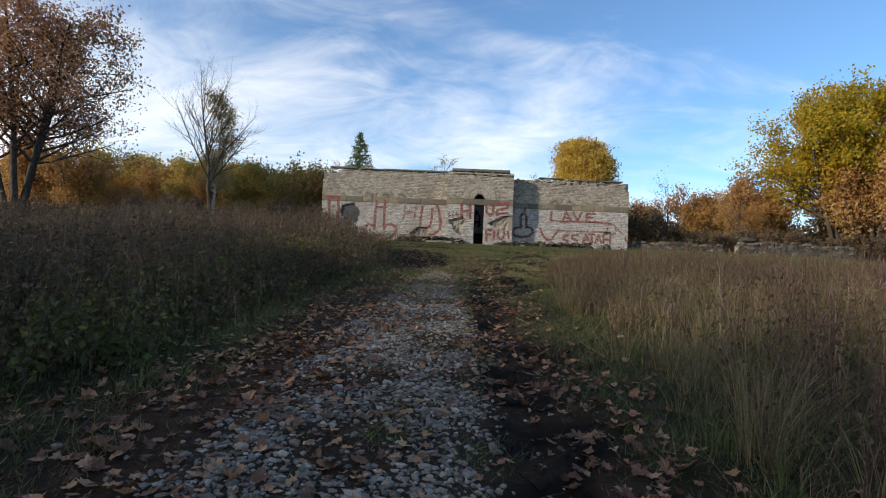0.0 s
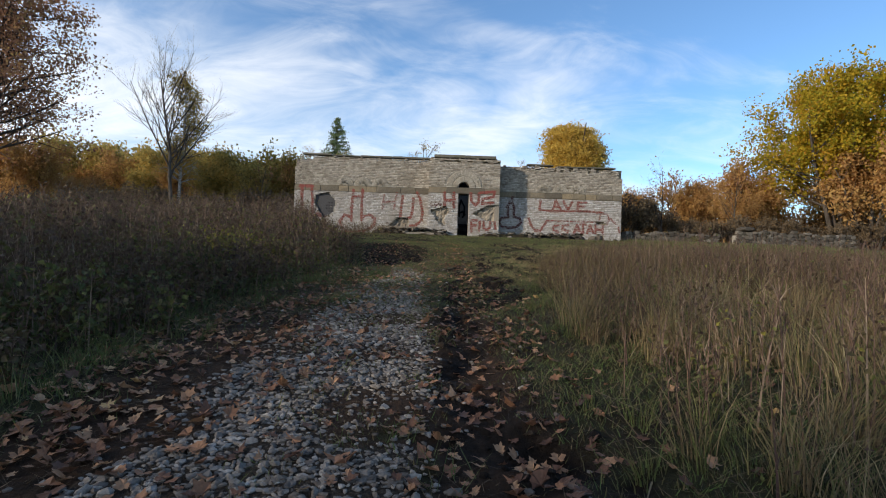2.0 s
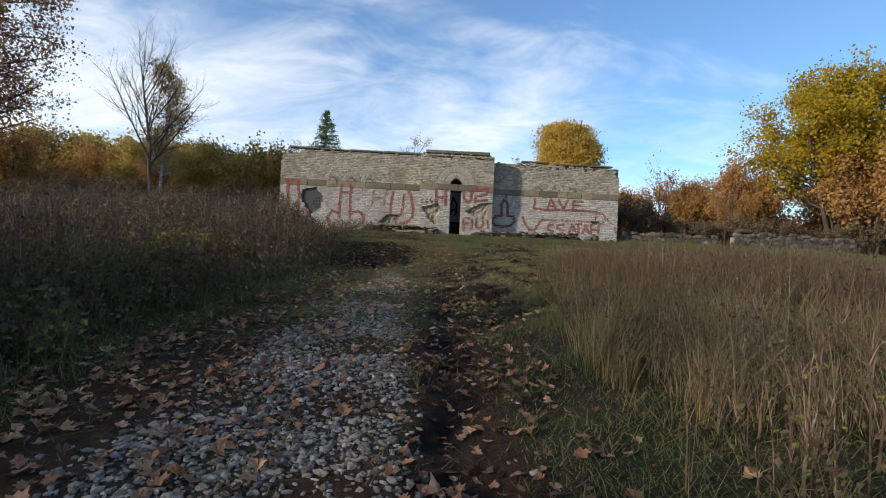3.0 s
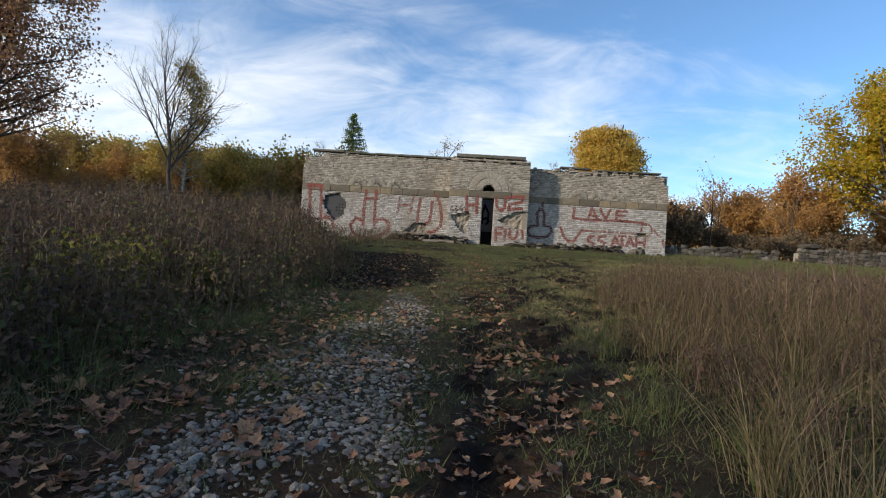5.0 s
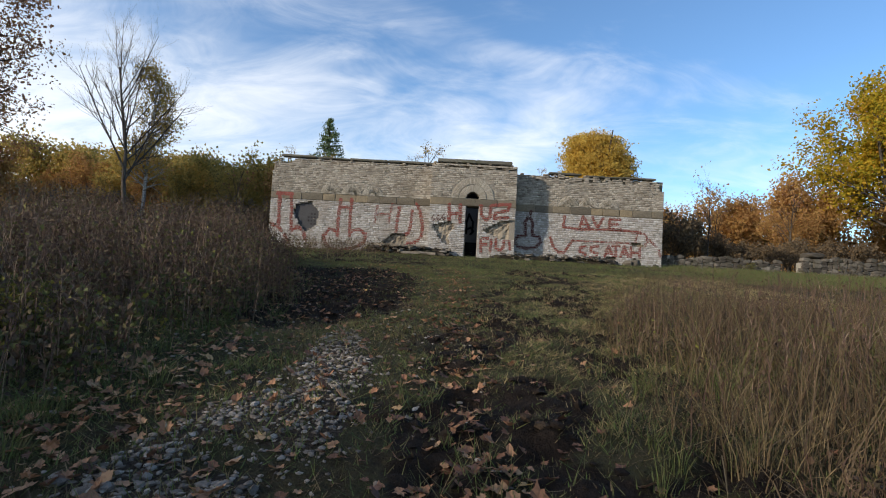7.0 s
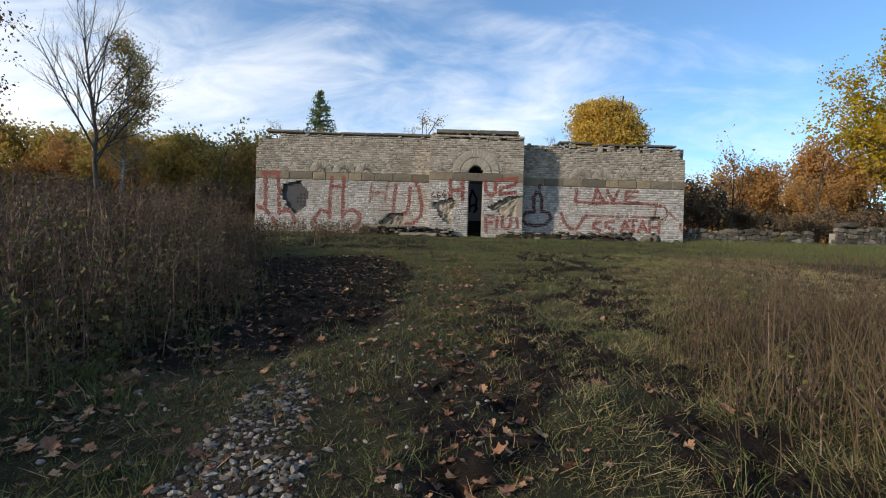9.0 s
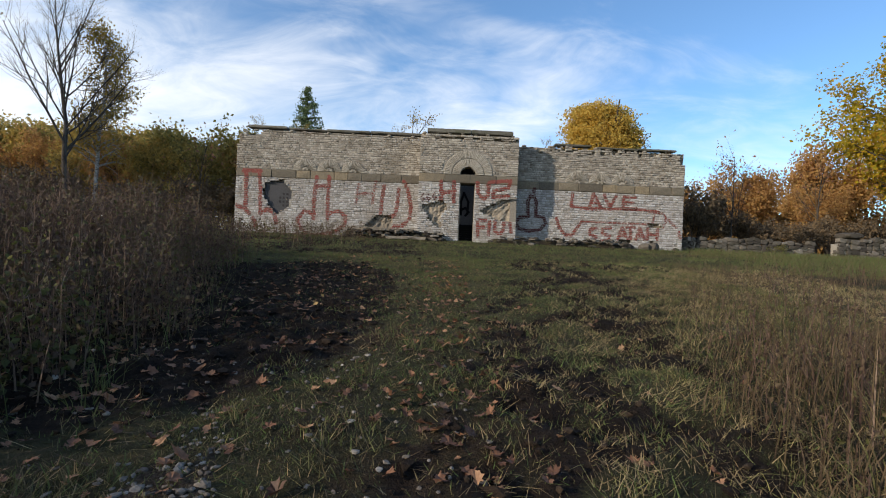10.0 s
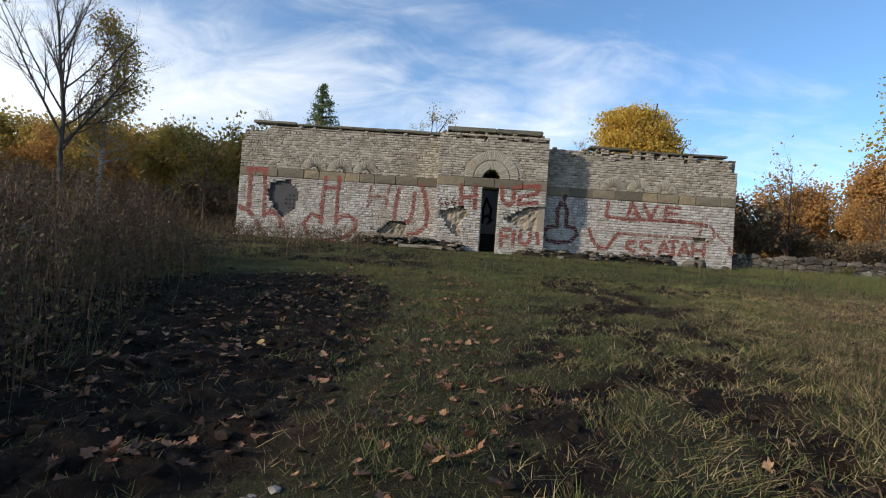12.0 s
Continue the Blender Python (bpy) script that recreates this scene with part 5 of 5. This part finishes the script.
x, y = scatter(3200, -11.5, -1.5, 30, 41.6, lambda x, y: (0.12 + 0.85 * step(y, 35, 40)) * (1 - step(x, -4.5, -1.5)) * step(wob(x, y, 1.0, 61), -0.6, 0.3), rng2)
weeds("wall_foot_weeds", x, y, rng2.uniform(0.35, 0.95, len(x)), "low dark weeds along the wall foot", 9, 4, (M_WEED, M_WEEDLEAF), rng2)

# long straw-coloured grass, in tufts
def tufts(n, blades, x0, x1, y0, y1, keep, tall, wide, splay, rng, spread=0.06):
    """Tussocks: blades that rise from one foot and arch outwards."""
    cx, cy = scatter(n, x0, x1, y0, y1, keep, rng)
    i = np.repeat(np.arange(len(cx)), blades)
    m = len(i)
    size = rng.uniform(0.55, 1.2, len(cx))[i]
    off = rng.normal(0, spread, (m, 2)) * size[:, None]
    wind = np.stack([wob(cx, cy, 1.1, 41), wob(cx, cy, 1.1, 43)], 1)[i] * 0.45
    h = tall * size * rng.uniform(0.45, 1.1, m)
    lean = (off / spread * splay + wind + rng.normal(0, 0.16, (m, 2))) * h[:, None]
    return ribbons(ground_points(cx[i] + off[:, 0], cy[i] + off[:, 1]), h, wide * rng.uniform(0.6, 1.4, m), lean, 3, rng, 1.9)


def meadow(a, b, patch, seed, lo=-0.2, hi=0.35):
    """How thick a plant stands at a given reach from the track's edge, in patches."""
    return lambda x, y: step(x - right_edge(y), a, b) * step(wob(x, y, patch, seed), lo, hi)


def field_straw(n, x0, x1, y0, y1, w, rng):
    x, y = scatter(n, x0, x1, y0, y1, lambda x, y: step(x - right_edge(y), -0.3, 0.5) * (0.3 + 0.7 * step(wob(x, y, 0.55, 24), -0.45, 0.3)) * (1 - 0.5 * step(y, 19, 24)), rng)
    n = len(x)
    tall = (0.26 + 0.5 * step(x - right_edge(y), -0.2, 1.2)) * (1 - 0.72 * step(y, 16.5, 21)) * rng.uniform(0.45, 1.3, n)
    bend = np.stack([0.3 * wob(x, y, 0.7, 41), 0.3 * wob(x, y, 0.7, 43)], 1) + rng.normal(0, 0.25, (n, 2))
    return ribbons(ground_points(x, y), tall, w * rng.uniform(0.6, 1.5, n), bend * tall[:, None] * 1.3, 2, rng)


stuff("dry_grass", [tufts(420, 50, 1.5, 8, 1.2, 11, meadow(-0.1, 0.3, 0.9, 24), 0.72, 0.007, 0.3, rng3, 0.08), tufts(1400, 26, 1.6, 12, 1.2, 14, meadow(0.0, 1.0, 1.6, 25, -0.6, 0.3), 0.5, 0.007, 0.42, rng3), tufts(700, 18, 5, 18, 3, 15, meadow(1.0, 3.0, 1.9, 23, -0.4, 0.4), 0.75, 0.010, 0.2, rng3, 0.1)], M_STRAW, "long straw-coloured dry grass standing in tussocks", "dry grass")
stuff("field_grass", [field_straw(70000, 2, 20, 11.5, 31, 0.010, rng3)], M_FIELD, "upright brown dry grass of the open meadow", "dry grass")
stuff("green_tussocks", [tufts(1000, 26, 1.2, 9, 1.2, 16, meadow(-0.5, 0.1, 0.8, 92, -0.2, 0.4), 0.34, 0.008, 0.42, rng4), tufts(700, 26, 0.5, 9, 15, 28, meadow(-3.6, -1.2, 0.7, 93, -0.1, 0.5), 0.11, 0.008, 0.45, rng4), tufts(420, 24, -3.6, -1.3, 1.2, 18, lambda x, y: step(left_edge(y) - x, -0.9, -0.1) * step(wob(x, y, 0.7, 95), -0.3, 0.3), 0.26, 0.008, 0.45, rng4)], M_LONGGREEN, "green grass tussocks with arching blades", "grass")
# broken stalks lying across the grass
x, y = scatter(9000, 1.4, 9, 1.2, 17, lambda x, y: step(x - right_edge(y), -0.4, 0.3) * (0.25 + 0.75 * step(wob(x, y, 0.8, 96), -0.2, 0.4)), rng3)
n = len(x)
B = ground_points(x, y)
B[:, 2] += rng3.uniform(0.0, 0.28, n)
way = rng3.uniform(0, 6.28, n)
reach = rng3.uniform(0.25, 0.8, n)
stuff("fallen_stalks", [ribbons(B, rng3.uniform(-0.05, 0.22, n) + 0.02, 0.006 * rng3.uniform(0.6, 1.5, n), np.stack([np.cos(way), np.sin(way)], 1) * reach[:, None], 3, rng3, 1.1)], M_STRAW, "broken straw-coloured stalks lying across the grass", "dry grass")
x, y = scatter(13000, -17, -1.5, 1.0, 33, lambda x, y: step(left_edge(y) - x, -0.7, 0.2) * thick(x, y) * 0.8, rng3)
n = len(x)
tall = rng3.uniform(0.18, 0.6, n)
stuff("undergrowth_grass", [ribbons(ground_points(x, y), tall, np.full(n, 0.007), rng3.normal(0, 0.3, (n, 2)) * tall[:, None], 2, rng3)], M_GRASS, "green and brown grass under the weeds", "grass")

# short turf, denser beyond the gravel
def turf_keep(x, y):
    return turf_at(x, y) * (1 - 0.9 * soil_at(x, y)) * (1 - 0.4 * gravel_at(x, y)) * (0.45 + 0.55 * step(wob(x, y, 0.6, 26), -0.4, 0.3))


sets = []
for count, y0, y1, wide in ((220000, 1.0, 14, 0.008), (330000, 14, 31, 0.009)):
    x, y = scatter(count, -4.5, 8.5, y0, y1, turf_keep, rng4)
    n = len(x)
    tall = rng4.uniform(0.02, 0.085, n) * (1 if y0 > 5 else 1.5) * (0.7 + 0.9 * step(wob(x, y, 0.5, 27), 0.1, 0.6))
    sets.append(ribbons(ground_points(x, y, 0.008), tall, wide * rng4.uniform(0.6, 1.4, n), rng4.normal(0, 0.7, (n, 2)) * tall[:, None], 1, rng4))
x, y = scatter(130000, -11, 30, 29, 43.5, lambda x, y: (0.4 + 0.6 * step(wob(x, y, 1.1, 28), -0.4, 0.4)) * (1 - 0.9 * soil_at(x, y)) * ((y < 41.3) | (x > 15.2)), rng4)
n = len(x)
tall = rng4.uniform(0.03, 0.13, n) * (1 + 1.4 * step(x, 12, 16))
sets.append(ribbons(ground_points(x, y, 0.01), tall, np.full(n, 0.014), rng4.normal(0, 0.5, (n, 2)) * tall[:, None], 1, rng4))
x, y = scatter(240000, -3, 12, 12.5, 30, lambda x, y: (0.08 + 0.92 * step(x - right_edge(y), -2.2, -0.3)) * (1 - 0.95 * soil_at(x, y)) * (0.15 + 0.85 * step(wob(x, y, 0.3, 33), -0.3, 0.35)) * step(y, 12.5, 15), rng3)
n = len(x)
flat = rng3.uniform(0.02, 0.11, n)
swirl = np.stack([wob(x, y, 0.9, 35), wob(x, y, 0.9, 36)], 1) * 0.12 + rng3.normal(0, 0.085, (n, 2))
stuff("flattened_grass", [ribbons(ground_points(x, y, 0.005), flat, 0.0065 * rng3.uniform(0.6, 1.4, n), swirl, 2, rng3, 0.9)], M_LAID, "straw-coloured grass lying flattened in swirls", "dry grass")
stuff("short_grass", sets, M_GRASS, "short green autumn turf with dry blades", "grass")


M_THATCH = leaf_material("dead_stalks", [(0.0, (0.035, 0.024, 0.015)), (0.45, (0.10, 0.066, 0.036)), (0.8, (0.20, 0.14, 0.075)), (1, (0.40, 0.31, 0.18))], 0.1)


def pebbles(x, y, size, rng, sink=0.35):
    bm = bmesh.new()
    bmesh.ops.create_icosphere(bm, subdivisions=1, radius=1)
    U = np.array([v.co[:] for v in bm.verts])
    T = np.array([[v.index for v in f.verts] for f in bm.faces])
    bm.free()
    n = len(x)
    V = np.repeat(U[None], n, 0) * rng.uniform(0.75, 1.3, (n, len(U), 1))
    for _ in range(4):                    # broken facets
        d = rng.normal(0, 1, (n, 1, 3))
        d /= np.linalg.norm(d, axis=2, keepdims=True)
        over = np.maximum((V * d).sum(2, keepdims=True) - rng.uniform(0.35, 0.7, (n, 1, 1)), 0)
        V = V - over * d
    V = V * np.stack([rng.uniform(0.8, 1.5, n), rng.uniform(0.7, 1.1, n), rng.uniform(0.4, 0.8, n)], 1)[:, None]
    a = rng.uniform(0, 6.28, n)
    c, s = np.cos(a)[:, None], np.sin(a)[:, None]
    V = np.stack([V[..., 0] * c - V[..., 1] * s, V[..., 0] * s + V[..., 1] * c, V[..., 2]], -1) * size[:, None, None]
    P = ground_points(x, y, 0.0)
    P[:, 2] += size * (0.5 - sink)
    V = V + P[:, None]
    F = (np.arange(n)[:, None, None] * len(U) + T[None]).reshape(-1, 3)
    return V.reshape(-1, 3), F


x, y = scatter(110000, -2.6, 1.5, 1.0, 19, lambda x, y: gravel_at(x, y) ** 1.3 * (0.7 - 0.4 * step(y, 9, 13.5)) + 0.012, rng1)
stuff("gravel", [pebbles(x, y, np.minimum(rng1.gamma(4, 0.0035, len(x)) + 0.007, 0.042), rng1, 0.42)], M_GRAVEL, "loose crushed pale limestone gravel on the track", "gravel")
x, y = scatter(60000, -9, 9, 1.5, 38, lambda x, y: soil_at(x, y) * 0.9 * (1 - 0.7 * step(y, 28, 33)), rng2)
M_CLOD = stone_material("dark_earth_clods", [(0, (0.011, 0.008, 0.006)), (0.7, (0.028, 0.019, 0.013)), (1, (0.065, 0.045, 0.029))], (0.012, 0.009, 0.007), 0.6, 30, 2.0, 1.0)
stuff("soil_clods", [pebbles(x, y, np.where(rng2.uniform(0, 1, len(x)) < 0.10, rng2.uniform(0.025, 0.075, len(x)), rng2.gamma(1.5, 0.0075, len(x)) + 0.005), rng2, 0.3)], M_CLOD, "clods of dark churned earth", "soil clods")

# turned-up lumps of earth and sod
x, y = scatter(5200, -6, 8, 16, 33, lambda x, y: step(soil_at(x, y), 0.35, 0.8) * (0.4 + 0.6 * step(wob(x, y, 0.6, 97), -0.1, 0.4)), rng2)
stuff("earth_lumps", [pebbles(x, y, 0.02 + 0.065 * rng2.beta(1.3, 4, len(x)), rng2, 0.3)], M_CLOD, "turned-up lumps of dark earth and sod", "soil clods")
m = rng2.uniform(0, 1, len(x)) < 0.35
i = np.repeat(np.nonzero(m & (x > 0.5))[0], 22)
n = len(i)
B = ground_points(x[i] + rng2.normal(0, 0.07, n), y[i] + rng2.normal(0, 0.07, n))
B[:, 2] += rng2.uniform(0.0, 0.07, n)
stuff("sod_grass", [ribbons(B, rng2.uniform(0.02, 0.10, n), 0.007 * rng2.uniform(0.6, 1.4, n), rng2.normal(0, 0.09, (n, 2)), 2, rng2)], M_LAID, "matted grass hanging over turned-up sods", "dry grass")


x, y = scatter(150000, -4.5, 9, 1.0, 31, lambda x, y: (1 - 0.75 * gravel_at(x, y)) * (1 - 0.85 * soil_at(x, y)) * (0.25 + 0.75 * step(wob(x, y, 0.35, 81), -0.3, 0.4)), rng1)
n = len(x)
stuff("thatch", [ribbons(ground_points(x, y, 0.0), rng1.uniform(0.004, 0.05, n), 0.006 * rng1.uniform(0.6, 1.5, n), rng1.normal(0, 0.07, (n, 2)), 1, rng1)], M_THATCH, "dead brown stalks and bits of straw on the earth", "plant litter")


def maple_leaves(x, y, size, rng):
    """Lobed, curled leaves lying on the ground."""
    k = 15
    a = np.linspace(-2.75, 2.75, k)
    rad = np.array([0.4, 0.66, 0.56, 0.88, 0.62, 0.78, 0.68, 1.0, 0.68, 0.78, 0.62, 0.88, 0.56, 0.66, 0.4])
    n = len(x)
    R = rad[None] * rng.uniform(0.8, 1.2, (n, k))
    turn = rng.uniform(0, 6.28, n)[:, None]
    lx, ly = R * np.cos(a), R * np.sin(a)
    lz = (rng.uniform(-0.1, 0.5, (n, 1)) * ly ** 2 + rng.uniform(-0.2, 0.35, (n, 1)) * lx ** 2) + rng.normal(0, 0.06, (n, k))
    tx, ty = rng.normal(0, 0.28, (n, 1)), rng.normal(0, 0.28, (n, 1))
    lz = lz + tx * lx + ty * ly
    lz = lz - lz.min(1, keepdims=True)
    X, Y = lx * np.cos(turn) - ly * np.sin(turn), lx * np.sin(turn) + ly * np.cos(turn)
    s = size[:, None]
    c = ground_points(x, y, -0.012)
    ring = np.stack([c[:, None, 0] + X * s, c[:, None, 1] + Y * s, c[:, None, 2] + lz * s], -1)
    mid = c.copy()
    mid[:, 2] += 0.25 * size * rng.uniform(0, 1, n)
    V = np.concatenate([mid[:, None], ring], 1)
    i = np.arange(n)[:, None] * (k + 1)
    j = np.arange(k - 1)[None]
    T = np.stack([i + 0 * j, i + 1 + j, i + 2 + j], -1).reshape(-1, 3)
    return V.reshape(-1, 3), T


def leaf_keep(x, y):
    lane = 1.2 * np.exp(-((x + 1.8) / 0.85) ** 2) + 0.75 * np.exp(-((x - 1.2) / 0.55) ** 2) + 0.30 * np.exp(-((x + 0.3) / 0.9) ** 2) + 0.05
    return np.clip(lane * (0.5 + 0.6 * step(wob(x, y, 0.7, 51), -0.4, 0.5)), 0, 1) * (1 - 0.6 * step(y, 11, 17)) * (1 - 0.6 * step(y, 22, 27))


x, y = scatter(34000, -4.2, 5.0, 1.0, 30, leaf_keep, rng3)
stuff("fallen_leaves", [maple_leaves(x, y, 0.028 + 0.05 * rng3.beta(2, 2.6, len(x)), rng3)], M_LITTER, "fallen brown and orange maple leaves on the track", "fallen leaves")
